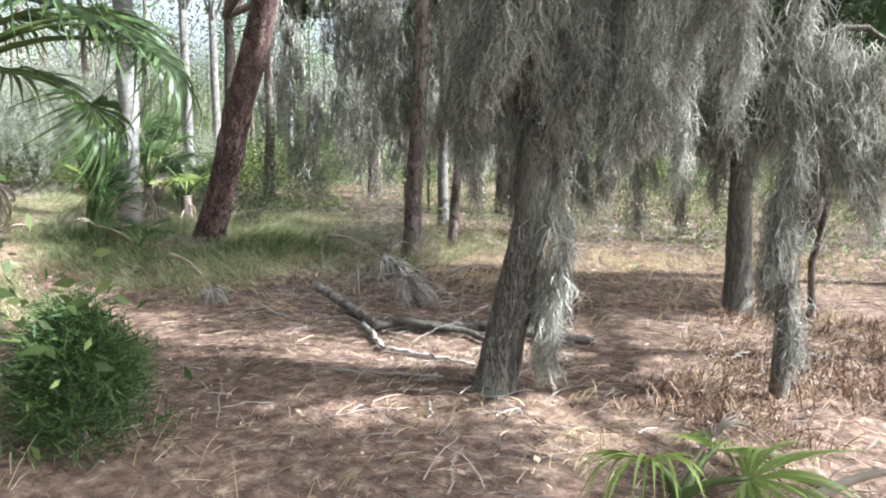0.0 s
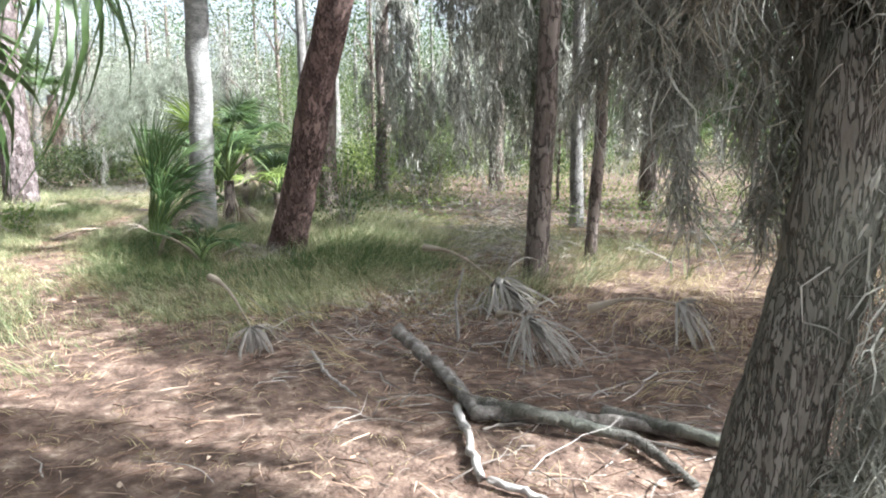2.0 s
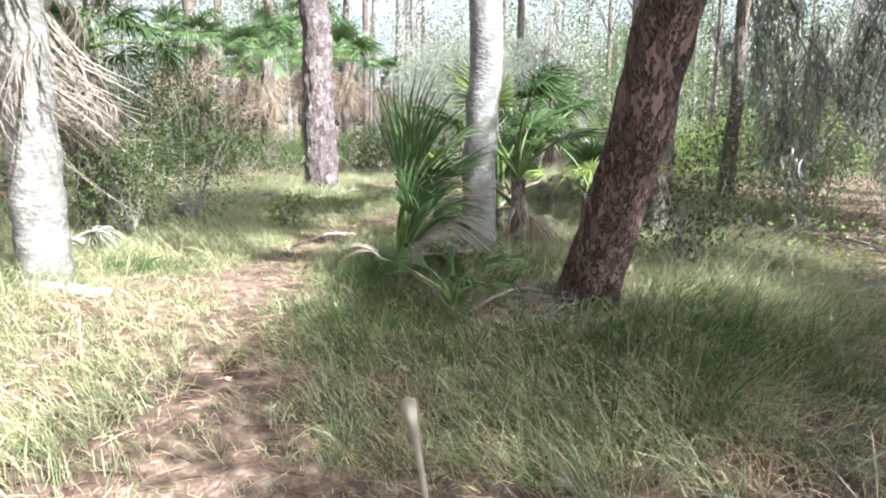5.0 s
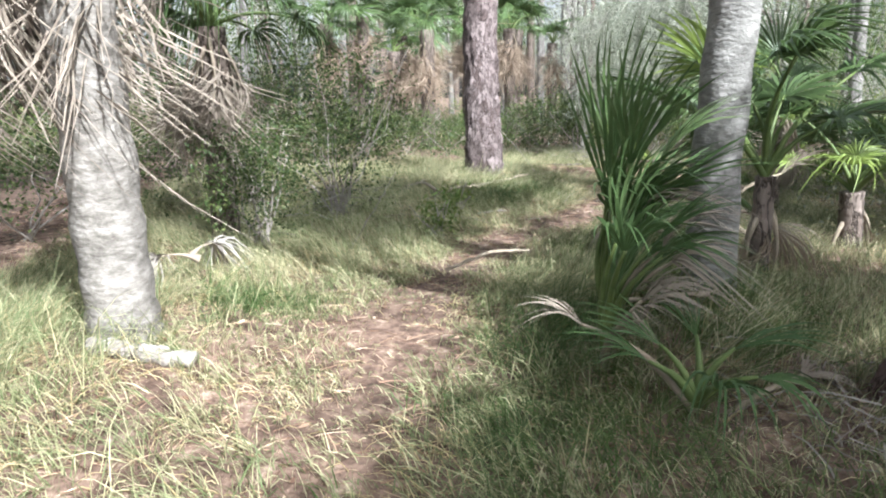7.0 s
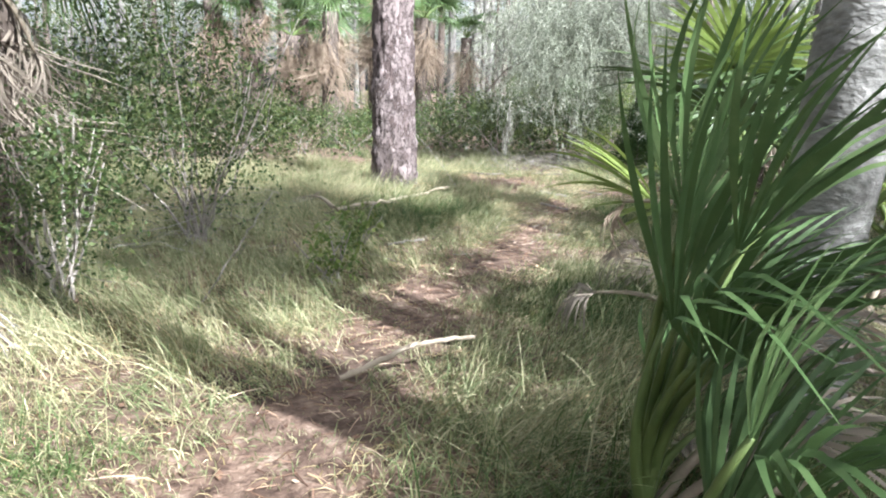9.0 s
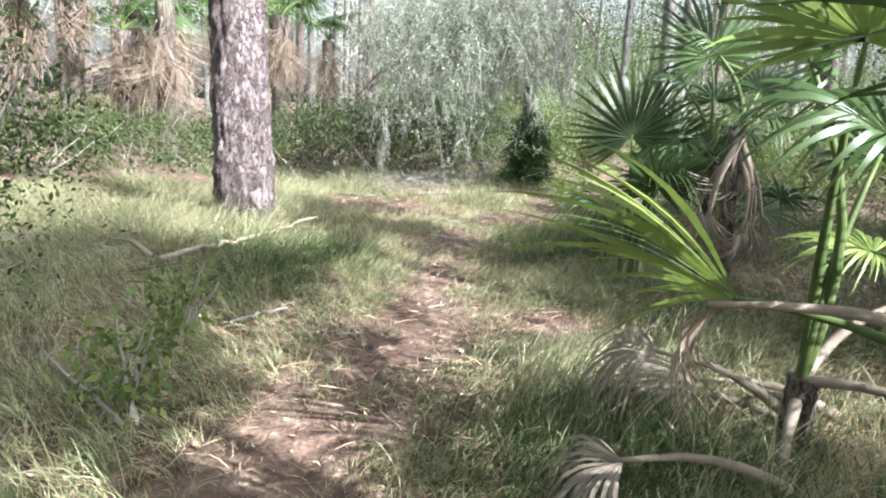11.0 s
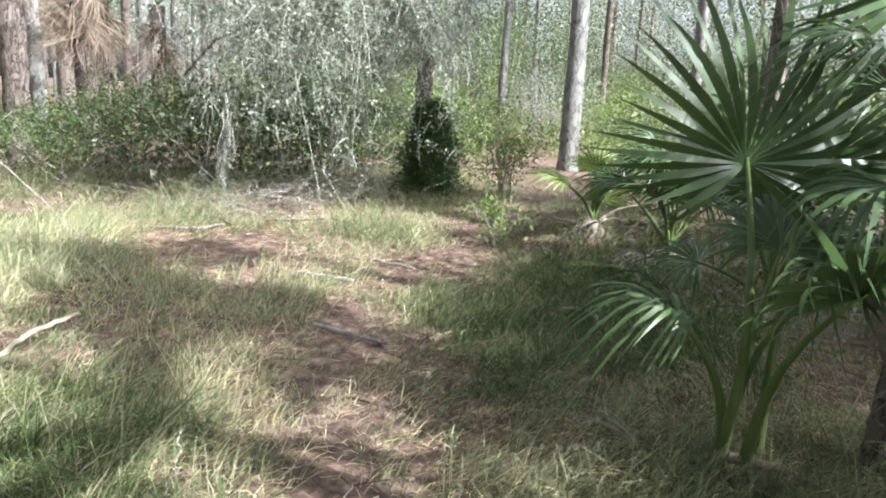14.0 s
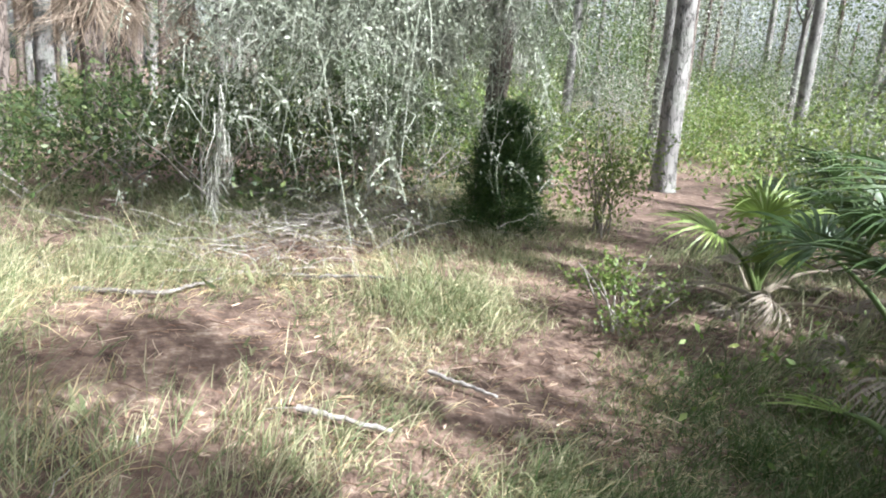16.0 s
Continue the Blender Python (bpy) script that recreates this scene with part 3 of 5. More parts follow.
a1 = along(oak_limbs[:5], (0.12, 4.98, 0), 44)
a1b = np.stack([rng.normal(0.38, 0.34, 22), rng.normal(5.15, 0.26, 22), rng.uniform(1.9, 3.2, 22)], -1)
moss("spanish_moss", "grey curtains of spanish moss hanging from an oak", np.concatenate([a1, a1b]), rng.uniform(0.5, 2.1, 66), 420, 0.042, 0.0055, 1.4, 3, 0.8, 0.42)
a2 = np.stack([rng.uniform(-0.1, 1.25, 46), rng.uniform(7.6, 8.8, 46), rng.uniform(2.2, 3.6, 46)], -1)
moss("spanish_moss", "grey curtains of spanish moss hanging from a slender oak", a2, rng.uniform(0.7, 2.2, 46), 190, 0.065, 0.009, 0.8, 3, 0.4, 0.6)
a3 = np.concatenate([np.stack([np.full(9, 1.6) + rng.normal(0, 0.04, 9), np.full(9, 5.82), np.linspace(0.9, 2.5, 9)], -1),
                     np.stack([np.linspace(1.75, 2.15, 8), np.linspace(5.9, 6.2, 8), np.linspace(2.2, 1.95, 8)], -1)])
moss("spanish_moss", "pale sunlit spanish moss on a thin stem", a3, rng.uniform(0.5, 1.1, 17), 300, 0.045, 0.006, 0.35, 3, 0.7, 0.4)
a4 = np.array([(0.47, 5.04, 1.5), (0.46, 5.04, 1.2), (0.42, 5.02, 0.95), (0.5, 5.1, 0.85)])
moss("spanish_moss", "spanish moss hanging against an oak trunk", a4, [0.9, 0.9, 0.8, 0.7], 260, 0.03, 0.006, 0.05, 3, 0.6, 0.4)
# moss in the lichen oak and over the clearing
a5 = np.stack([rng.uniform(-20.6, -18.6, 40), rng.uniform(11.6, 15.2, 40), rng.uniform(2.5, 3.8, 40)], -1)
moss("spanish_moss", "spanish moss and lichen hanging from drooping oak branches", a5, rng.uniform(0.4, 1.1, 40), 120, 0.08, 0.012, 1.2, 3, 0.4, 0.5)
a6 = np.array([(-18.6, 11.1, 1.4), (-18.6, 11.12, 1.15), (-18.9, 12.6, 1.2), (-19.0, 12.9, 1.1)])
moss("spanish_moss", "long pale tassel of spanish moss", a6, [1.0, 0.9, 0.8, 0.7], 70, 0.035, 0.009, 0.2)
# curtains in the wood behind the leaning pine
for (x0, x1, y0, y1, n, z1) in ((-9.8, -3.6, 12.6, 17.0, 130, 5.2), (-15, -8.5, 16, 23, 70, 6.5), (-3.2, 3.5, 13, 19, 55, 6.0), (-36, -24, 14, 24, 40, 6.5)):
    m_ = n // 5
    tree_at = np.stack([rng.uniform(x0, x1, m_), rng.uniform(y0, y1, m_), rng.uniform(2.4, z1, m_)], -1)
    a = np.repeat(tree_at, 7, 0) + rng.normal(0, 1, (m_ * 7, 3)) * [0.45, 0.45, 0.7]
    moss("spanish_moss", "grey spanish moss curtains deep in the wood", a, rng.uniform(0.5, 2.4, m_ * 7), 90, 0.085, 0.026, 0.8, 3, 0.3, 0.6)


# ---- palms ----
def fan(nseg, spread, R, droop, fold=0.25, cut=0.4, seed=0):
    """A fan blade: pleated segments joined round the hub, split into drooping fingers."""
    th = np.linspace(-spread, spread, nseg)
    d = np.stack([np.sin(th), np.cos(th), fold * np.abs(np.sin(th)) + rng.normal(0, 0.05, nseg)], -1)
    d = unit(d)
    L = R * (0.72 + 0.28 * np.cos(th)) * rng.uniform(0.88, 1.08, nseg)
    side = unit(np.stack([np.cos(th), -np.sin(th), 0.55 * (-1.0) ** np.arange(nseg)], -1))
    s = np.linspace(0, 1, 8)
    wm = R * cut * (2 * spread / nseg) * 0.5
    prof = wm * np.where(s < cut, 0.12 + 0.88 * s / cut, np.maximum(1 - (np.maximum(s - cut, 0) / (1 - cut)) ** 1.3, 0.03))
    pts = d[:, None] * (L[:, None] * s)[..., None]
    dr = droop * rng.uniform(0.5, 1.5, nseg)
    pts[..., 2] -= (L * dr)[:, None] * np.maximum(s - 0.25, 0) ** 2 * 1.6
    pts[..., :2] *= (1 - 0.25 * np.clip(dr, 0, 1)[:, None] * s ** 2)[..., None]
    V = np.stack([pts - side[:, None, :] * prof[None, :, None], pts + side[:, None, :] * prof[None, :, None]], 2)
    i = (np.arange(nseg)[:, None] * 8 + np.arange(7)) * 2
    F = np.stack([i, i + 1, i + 3, i + 2], -1)
    F[:, 0, :2] = (0, 1)
    return V.reshape(-1, 3), F.reshape(-1, 4)


def claw(n, spread, R):
    """A withered blade: narrow curled fingers hanging every way from the hub."""
    out = []
    for k in range(n):
        th = rng.normal(0, spread * 0.7)
        w = unit(np.array([[math.sin(th), math.cos(th), rng.normal(0.1, 0.5)]]))
        out.append(ribbons(np.array([[0.0, 0.0, 0.0]]), w, np.array([R * rng.uniform(0.5, 1.1)]), np.array([rng.uniform(0.008, 0.020)]), rng.uniform(0.6, 1.5), 6, 0.75, 0.16, swell=0.5))
    V, F = join(*out)
    return V, np.where(F % 14 < 2, F % 14, F)


FANS = {
    "green": [np_mesh("blade", *fan(n, sp_, R, dr, f), M_palm) for n, sp_, R, dr, f in ((38, 2.1, 0.8, 0.5, 0.25), (34, 1.9, 0.72, 0.8, 0.3), (42, 2.3, 0.85, 0.35, 0.2), (30, 1.5, 0.75, 1.0, 0.4))],
    "light": [np_mesh("blade", *fan(n, sp_, R, dr, f), M_palm_light) for n, sp_, R, dr, f in ((36, 1.9, 0.75, 0.45, 0.25), (30, 1.6, 0.7, 0.7, 0.3), (26, 1.0, 0.8, 0.25, 0.1))],
    "dead": [np_mesh("blade", *fan(n, sp_, R, dr, f), M_palm_dead) for n, sp_, R, dr, f in ((24, 0.75, 0.75, 0.9, 0.5), (20, 0.55, 0.8, 0.6, 0.4), (26, 1.1, 0.65, 1.2, 0.3))],
    "strap": [np_mesh("blade", *fan(n, sp_, R, dr, f), M_palm_mid) for n, sp_, R, dr, f in ((14, 0.5, 0.9, 0.4, 0.2), (15, 0.7, 0.85, 0.65, 0.25), (11, 0.4, 1.0, 0.3, 0.25))],
    "claw": [np_mesh("blade", *claw(n, sp_, R), M_palm_grey) for n, sp_, R in ((64, 1.0, 0.72), (56, 0.8, 0.62), (60, 1.3, 0.56))],
    "fallen": [np_mesh("blade", *fan(n, sp_, R, dr, f), M_palm_dead) for n, sp_, R, dr, f in ((34, 1.05, 0.75, 0.35, 0.12), (30, 0.7, 0.75, 0.45, 0.15), (34, 1.4, 0.7, 0.5, 0.1))],
    "rag": [np_mesh("blade", *claw(n, sp_, R), M_palm_rust) for n, sp_, R in ((34, 0.7, 0.95), (30, 0.5, 0.85), (36, 0.9, 0.8))],
    "husk": [np_mesh("blade", *claw(n, sp_, R), M_palm_dead) for n, sp_, R in ((40, 0.7, 0.95), (34, 0.5, 0.85))],
    "rust": [np_mesh("blade", *fan(n, sp_, R, dr, f), M_palm_rust) for n, sp_, R, dr, f in ((24, 0.8, 0.8, 0.9, 0.5), (22, 0.6, 0.8, 0.6, 0.4))],
}


def petiole_mesh(L, mat, r=0.014, base=0.0):
    s = np.linspace(0, 1, 7)
    P = np.stack([0 * s, L * s, 0.10 * L * np.sin(np.pi * s)], -1)
    return np_mesh("petiole", *tube(P, r * (1.9 - 1.3 * s) + base * np.exp(-(s / 0.22) ** 2), 6), mat, True)


PETIOLES = {(k, L): petiole_mesh(L, M_petiole if k in ("green", "light", "strap") else M_petiole_dead, 0.009 if k == "claw" else 0.014, 0.02 if k == "claw" else 0.0) for k in ("green", "light", "strap", "claw", "dead", "fallen", "rust", "rag", "husk") for L in (0.3, 0.6, 0.9, 1.2)}


def frond(parent, kind, at, az, el, L=0.6, size=1.0, tip=-20, roll=0, v=None):
    """A leaf: az as a compass turn from +y to the left, el its rise in degrees, tip how far the blade bends from the stalk."""
    m = Matrix.Translation(at) @ Euler((0, 0, radians(az))).to_matrix().to_4x4() @ Euler((radians(el), 0, 0)).to_matrix().to_4x4() @ Euler((0, radians(roll), 0)).to_matrix().to_4x4()
    p = part("frond", PETIOLES[(kind, L)], parent, "", m)
    blades = FANS[kind]
    me = blades[rng.integers(len(blades))] if v is None else blades[v]
    part("blade", me, p, "", Matrix.Translation((0, L * 0.98, 0)) @ Euler((radians(tip), 0, 0)).to_matrix().to_4x4() @ Matrix.Scale(size, 4))
    return p


def palm(name, label, x, y, trunk_h, n, size=1.0, kind="green", dead=0, dead_kind="dead", r=0.14, mat=None, Ls=(0.6, 0.9), el=(0, 80), az0=None, az1=None, dead_el=(-85, -55), skirt=0.25, bend=(-45, 0)):
    root = tagged(new(name), label, "palm")
    z = float(ground_z(x, y))
    root.location = (x, y, z)
    if trunk_h > 0.15:
        P = straight(0, 0, trunk_h, (rng.normal(0, 0.02), rng.normal(0, 0.02)), 26, 0.006)
        P[:, 2] -= float(ground_z(0, 0))
        part("trunk", np_mesh("trunk", *tube(P, r * (1 + 0.05 * np.sin(np.arange(26) * 2.1)), 26, 0.06, x, 0.25, 8.0), mat or M_bark_grey, True), root)
    top = max(trunk_h, 0.05)
    for k in range(n):
        az = rng.uniform(0, 360) if az0 is None else rng.uniform(az0, az1)
        if az0 is None:
            az = (k * 137.5 + rng.uniform(-20, 20)) % 360
        e = rng.uniform(*el)
        frond(root, kind, (0, 0, top), az, e, rng.choice(Ls), size * rng.uniform(0.85, 1.1), rng.uniform(*bend), rng.uniform(-25, 25))
    for k in range(dead):
        az = (k * 137.5 + rng.uniform(-30, 30)) % 360 if az0 is None else rng.uniform(az0, az1)
        frond(root, dead_kind, (0, 0, top - rng.uniform(0, skirt)), az, rng.uniform(*dead_el), rng.choice((0.3, 0.6)), size * rng.uniform(0.8, 1.05), rng.uniform(-30, 10), rng.uniform(-40, 40))
    return root


pw = palm("cabbage_palm", "pale sunlit cabbage palm trunk with a skirt of dead fronds", -7.45, 4.32, 2.7, 12, 1.05, "green", 8, "dead", 0.17, M_bark_white, (0.6, 0.9, 1.2), (0, 70), dead_el=(-70, -30))
for k in range(14):
    frond(pw, ("husk", "dead")[k % 2], (0, 0, 2.6 - 0.03 * k), 95 + 10 * k, -78 + 2.2 * k, (0.6, 0.9)[k % 2], 0.95, -12, 15 * math.sin(k))
p0 = palm("cabbage_palm", "young cabbage palm with drooping green fronds by the trail", -2.75, 3.35, 1.9, 9, 1.0, "green", 6, "dead", 0.13, M_bark_grey, (0.6, 0.9), (0, 70))
for az_, el_, L_, s_, tp_ in ((-55, 8, 1.2, 1.0, -55), (-75, 22, 0.9, 1.05, -35), (-38, 25, 0.9, 1.0, -40), (-95, 30, 0.9, 1.0, -30), (-62, -12, 0.9, 0.95, -50)):
    frond(p0, "green", (0, 0, 1.9), az_, el_, L_, s_, tp_, 0)
palm("saw_palmetto", "bushy green palmetto with upright fans and dry stalks", -7.3, 6.98, 0.1, 12, 0.8, "strap", 4, "dead", 0.1, None, (0.3, 0.6, 0.9), (58, 91), -105, 35, dead_el=(30, 75), bend=(-25, 10))
palm("saw_palmetto", "pale green palmetto with strap-like upright leaves", -6.8, 6.78, 0.1, 8, 0.6, "strap", 2, "dead", 0.1, None, (0.3, 0.6), (55, 90), -95, 35, dead_el=(35, 75), bend=(-25, 8))
palm("saw_palmetto", "small green palmetto with arching leaves in shade", -6.2, 6.95, 0.05, 6, 0.5, "strap", 2, "dead", 0.1, None, (0.3,), (25, 70), dead_el=(5, 40))
pd = palm("saw_palmetto", "dark green palmetto with rusty dead leaves behind a grey trunk", -8.15, 8.5, 0.7, 9, 0.8, "green", 7, "rust", 0.07, M_bark_dark, (0.6, 0.9), (30, 85))
frond(pd, "light", (-0.2, 0.05, 0.42), 116, 17, 0.9, 1.1, 8, 38, 2)
frond(pd, "rust", (-0.1, -0.1, 0.6), 132, 10, 0.9, 0.5, -78, 0, 0)
palm("saw_palmetto", "sunlit yellow-green palmetto with dead rusty fronds", -9.2, 10.1, 0.5, 7, 0.75, "light", 6, "rust", 0.1, M_bark_dark, (0.3, 0.6, 0.9), (15, 75))
pe = palm("saw_palmetto", "tall palmetto with a frond reaching over the trail", -9.3, 8.85, 0.35, 2, 0.8, "green", 6, "dead", 0.06, M_bark_dark, (0.9, 1.2), (60, 85), dead_el=(-60, 35))
frond(pe, "light", (0, 0, 0.45), 218, 72, 1.2, 1.0, -8, 0, 0)
palm("cabbage_palm", "palm with hanging dead fronds over dark undergrowth", -11.0, 4.35, 2.15, 16, 0.95, "green", 22, "husk", 0.14, M_bark_dark, (0.6, 0.9), (0, 70))
pc = palm("saw_palmetto", "dark green fan palm with tall stalks beside the trail", -12.15, 10.55, 0.12, 3, 0.8, "green", 3, "dead", 0.06, M_bark_dark, (0.6, 0.9), (55, 80), dead_el=(-40, 20))
frond(pc, "green", (0, 0, 0.12), 56, 84, 1.2, 1.05, 4, 0, 2)
frond(pc, "green", (0.1, 0.1, 0.12), 20, 72, 1.2, 0.9, 0, 0, 0)
frond(pc, "green", (0.1, 0, 0.12), 250, 64, 0.9, 0.9, -15, 0, 2)
pc2 = palm("saw_palmetto", "palmetto with a thin dark stem and drooping leaves", -11.75, 11.0, 1.15, 6, 0.75, "green", 3, "dead", 0.04, M_bark_dark, (0.3, 0.6), (15, 75))
frond(pc2, "green", (0, 0, 1.1), 60, 75, 0.9, 1.0, 0, 0, 2)
palm("saw_palmetto", "palmetto stem with a tuft of hanging dead leaves", -11.25, 10.75, 1.4, 2, 0.7, "green", 10, "dead", 0.045, M_bark_dark, (0.3, 0.6), (50, 80))
palm("saw_palmetto", "green palmetto thicket at the trail edge", -13.1, 12.9, 0.1, 9, 0.9, "green", 5, "dead", 0.1, None, (0.6, 0.9), (20, 80), dead_el=(-10, 20))
palm("saw_palmetto", "green palmetto with spiky upright fans", -14.6, 13.9, 0.1, 10, 0.9, "green", 5, "dead", 0.1, None, (0.6, 0.9), (25, 85), dead_el=(-10, 20))
palm("saw_palmetto", "small palmetto with a spray of dry grey leaves", -15.85, 14.3, 0.1, 6, 0.8, "light", 10, "dead", 0.1, None, (0.3, 0.6), (40, 85), dead_el=(-5, 35))
palm("saw_palmetto", "green palmetto by the far trail", -15.9, 16.0, 0.1, 9, 0.9, "green", 3, "dead", 0.1, None, (0.6, 0.9), (30, 85), dead_el=(-10, 20))
palm("cabbage_palm", "dark young cabbage palm behind the lichen oak", -23.5, 15.0, 0.9, 14, 1.2, "green", 4, "rust", 0.16, M_bark_dark, (0.6, 0.9), (5, 80))
palm("saw_palmetto", "bright palmetto leaf cluster on the forest floor", 1.45, 4.05, 0.05, 3, 0.6, "light", 1, "dead", 0.05, None, (0.3,), (25, 65), dead_el=(5, 15))
for x_, y_, h_ in ((-35.2, 11.7, 4.2), (-31.9, 12.9, 4.0), (-29.6, 8.1, 3.6), (-33.5, 9.6, 4.6), (-38.5, 13.5, 4.8), (-27.5, 5.5, 3.8)):
    palm("cabbage_palm", "tall cabbage palm with thick straw-brown skirt of dead fronds", x_, y_, h_, 12, 1.5, "green", 20, "rag", 0.26, M_bark_dark, (0.9, 1.2), (-10, 70), dead_el=(-86, -45), skirt=0.8)

for x_, y_, h_, n_ in ((-24.0, 8.3, 3.3, 40), (-27.1, 11.6, 3.6, 36), (-28.6, 7.8, 3.0, 40), (-31.0, 14.3, 3.4, 34), (-24.6, 9.9, 4.4, 34), (-27.1, 6.6, 4.0, 30)):
    palm("cabbage_palm", "cabbage palm with dark trunk under ragged straw-brown fronds", x_, y_, h_, 9, 1.2, "green", n_ - 20, "rag", 0.2, M_bark_dark, (0.6, 0.9), (0, 70), dead_el=(-86, -45), skirt=0.9)


# ---- conifer bushes and shrubs ----
def conifer(name, label, x, y, h, r, clumps, per=16, length=0.09):
    root = tagged(new(name), label, "bush")
    root.location = (x, y, float(ground_z(x, y)))
    part("trunk", np_mesh("trunk", *tube(bent((0, 0, -0.05), (0.02, 0.02, h * 0.8), 8, 0.01), np.linspace(0.035, 0.008, 8), 8), M_bark_dark, True), root)
    zz = rng.uniform(0.06 if h < 2 else 0.28, 1, clumps) ** 0.9
    a = rng.uniform(0, 6.283, clumps)
    rr = r * (1.08 - 0.85 * zz ** 1.5) * rng.uniform(0.35, 1.1, clumps) * (1 + 0.22 * np.sin(3 * a + 7 * zz) + 0.15 * np.sin(5 * a - 11 * zz))
    c = np.stack([rr * np.cos(a), rr * np.sin(a), zz * h], -1)
    way = unit(np.stack([np.cos(a), np.sin(a), np.full(clumps, 0.9)], -1))
    C, W = np.repeat(c, per, 0), np.repeat(way, per, 0)
    part("foliage", np_mesh("foliage", *ribbons(C + rng.normal(0, 0.05, C.shape), unit(W + rng.normal(0, 0.55, C.shape)), length * rng.uniform(0.7, 1.4, len(C)), 0.008, 0.2, 1, 0.7), M_needle), root)
    return root


conifer("juniper_bush", "dark green juniper bush on the forest floor", -1.25, 3.15, 0.66, 0.34, 520, 16, 0.075)
conifer("juniper_bush", "dense dark green juniper at the foot of an oak", -18.5, 13.95, 1.28, 0.42, 1100, 18, 0.085)
conifer("cedar_tree", "green cedar with feathery foliage", 1.65, 8.2, 4.8, 1.1, 2400, 16, 0.15)
conifer("cedar_tree", "green cedar in shade behind the pines", -2.2, 12.2, 4.8, 1.3, 1900, 16, 0.16)
conifer("cedar_tree", "green cedar beyond the leaning pine", -7.2, 15.6, 5.5, 1.5, 1900, 14, 0.18)


def shrub(name, label, x, y, h, r, n, size, mat, stems=7):
    root = tagged(new(name), label, "shrub")
    root.location = (x, y, float(ground_z(x, y)))
    for _ in range(stems):
        st = tube(bent((rng.normal(0, 0.06), rng.normal(0, 0.06), -0.04), (rng.normal(0, r * 0.5), rng.normal(0, r * 0.5), h * rng.uniform(0.6, 0.95)), 6, 0.03), np.linspace(0.013, 0.004, 6), 5)
        part("stem", np_mesh("stem", *st, M_twig, True), root)
    part("foliage", np_mesh("foliage", *leaf_cloud(n, (0, 0, h * 0.56), (r, r, h * 0.46), size, clumps=max(12, n // 70), clump_r=0.2), mat), root)
    return root


shrub("wax_myrtle", "dark green leafy shrub in shade", -12.3, 5.5, 2.3, 1.0, 8000, 0.048, M_leaf, 14)
shrub("wax_myrtle", "dark green leafy shrub in shade", -13.2, 4.4, 2.6, 1.1, 6000, 0.052, M_leaf, 12)
shrub("wax_myrtle", "dark green leafy shrub in shade", -10.6, 4.75, 1.3, 0.6, 3600, 0.045, M_leaf, 10)
shrub("leafy_sapling", "small pale-leaved sapling in grass", -11.7, 6.88, 0.5, 0.2, 200, 0.06, M_leaf_bright, 4)
shrub("leafy_sapling", "leafy green weeds at the trail edge", -10.75, 6.55, 0.5, 0.26, 300, 0.06, M_leaf_bright, 5)
shrub("leafy_sapling", "pale bushy shrub by the trail", -18.1, 15.0, 1.3, 0.6, 2600, 0.05, M_leaf_bright, 10)
shrub("leafy_sapling", "small leafy shrub at the trail edge", -16.0, 12.95, 0.55, 0.4, 1100, 0.04, M_leaf_bright, 8)
shrub("leafy_sapling", "leafy vine and shrub behind the leaning pine", -6.6, 9.3, 1.3, 0.6, 1500, 0.05, M_leaf, 10)

shrub_kinds = [shrub("understory_shrub", "leafy green understory shrub", -26, 20, 1.8, 1.2, 2200, 0.075, M_leaf_bright, 5),
               shrub("understory_shrub", "dark leafy understory shrub", -22.6, 11.2, 1.3, 1.3, 2300, 0.065, M_leaf, 5),
               shrub("understory_shrub", "tall olive understory shrub", -12.5, 15.5, 3.2, 1.5, 2600, 0.075, M_leaf, 5),
               shrub("understory_shrub", "grey-green lichened understory shrub", -9, 13.5, 2.2, 1.2, 2300, 0.06, M_leaf_grey, 6)]


def scatter(kinds, n, box, keep, size, seen, gap):
    """Copies over a box, clear of the trail and of each other."""
    done = 0
    for _ in range(n * 30):
        x, y = rng.uniform(box[0], box[1]), rng.uniform(box[2], box[3])
        if not keep(x, y) or any((x - a) ** 2 + (y - b) ** 2 < gap * gap for a, b in seen):
            continue
        seen.append((x, y))
        k = kinds[rng.integers(len(kinds))]
        copy_thing(k, Matrix.Translation((x, y, float(ground_z(x, y)))) @ Matrix.Rotation(rng.uniform(0, 6.28), 4, "Z") @ Matrix.Scale(rng.uniform(*size), 4))
        done += 1
        if done >= n:
            break


def open_wood(x, y):
    """Where nothing tall may stand: round the trail, the clearing and the view along it."""
    clearing = (x > -22 and x < -3 and y > 2.5 and y < 10.5) or (-21.5 < x < -13 and 8 < y < 14)
    return clearing or trail_dist(x, y) < 2.2


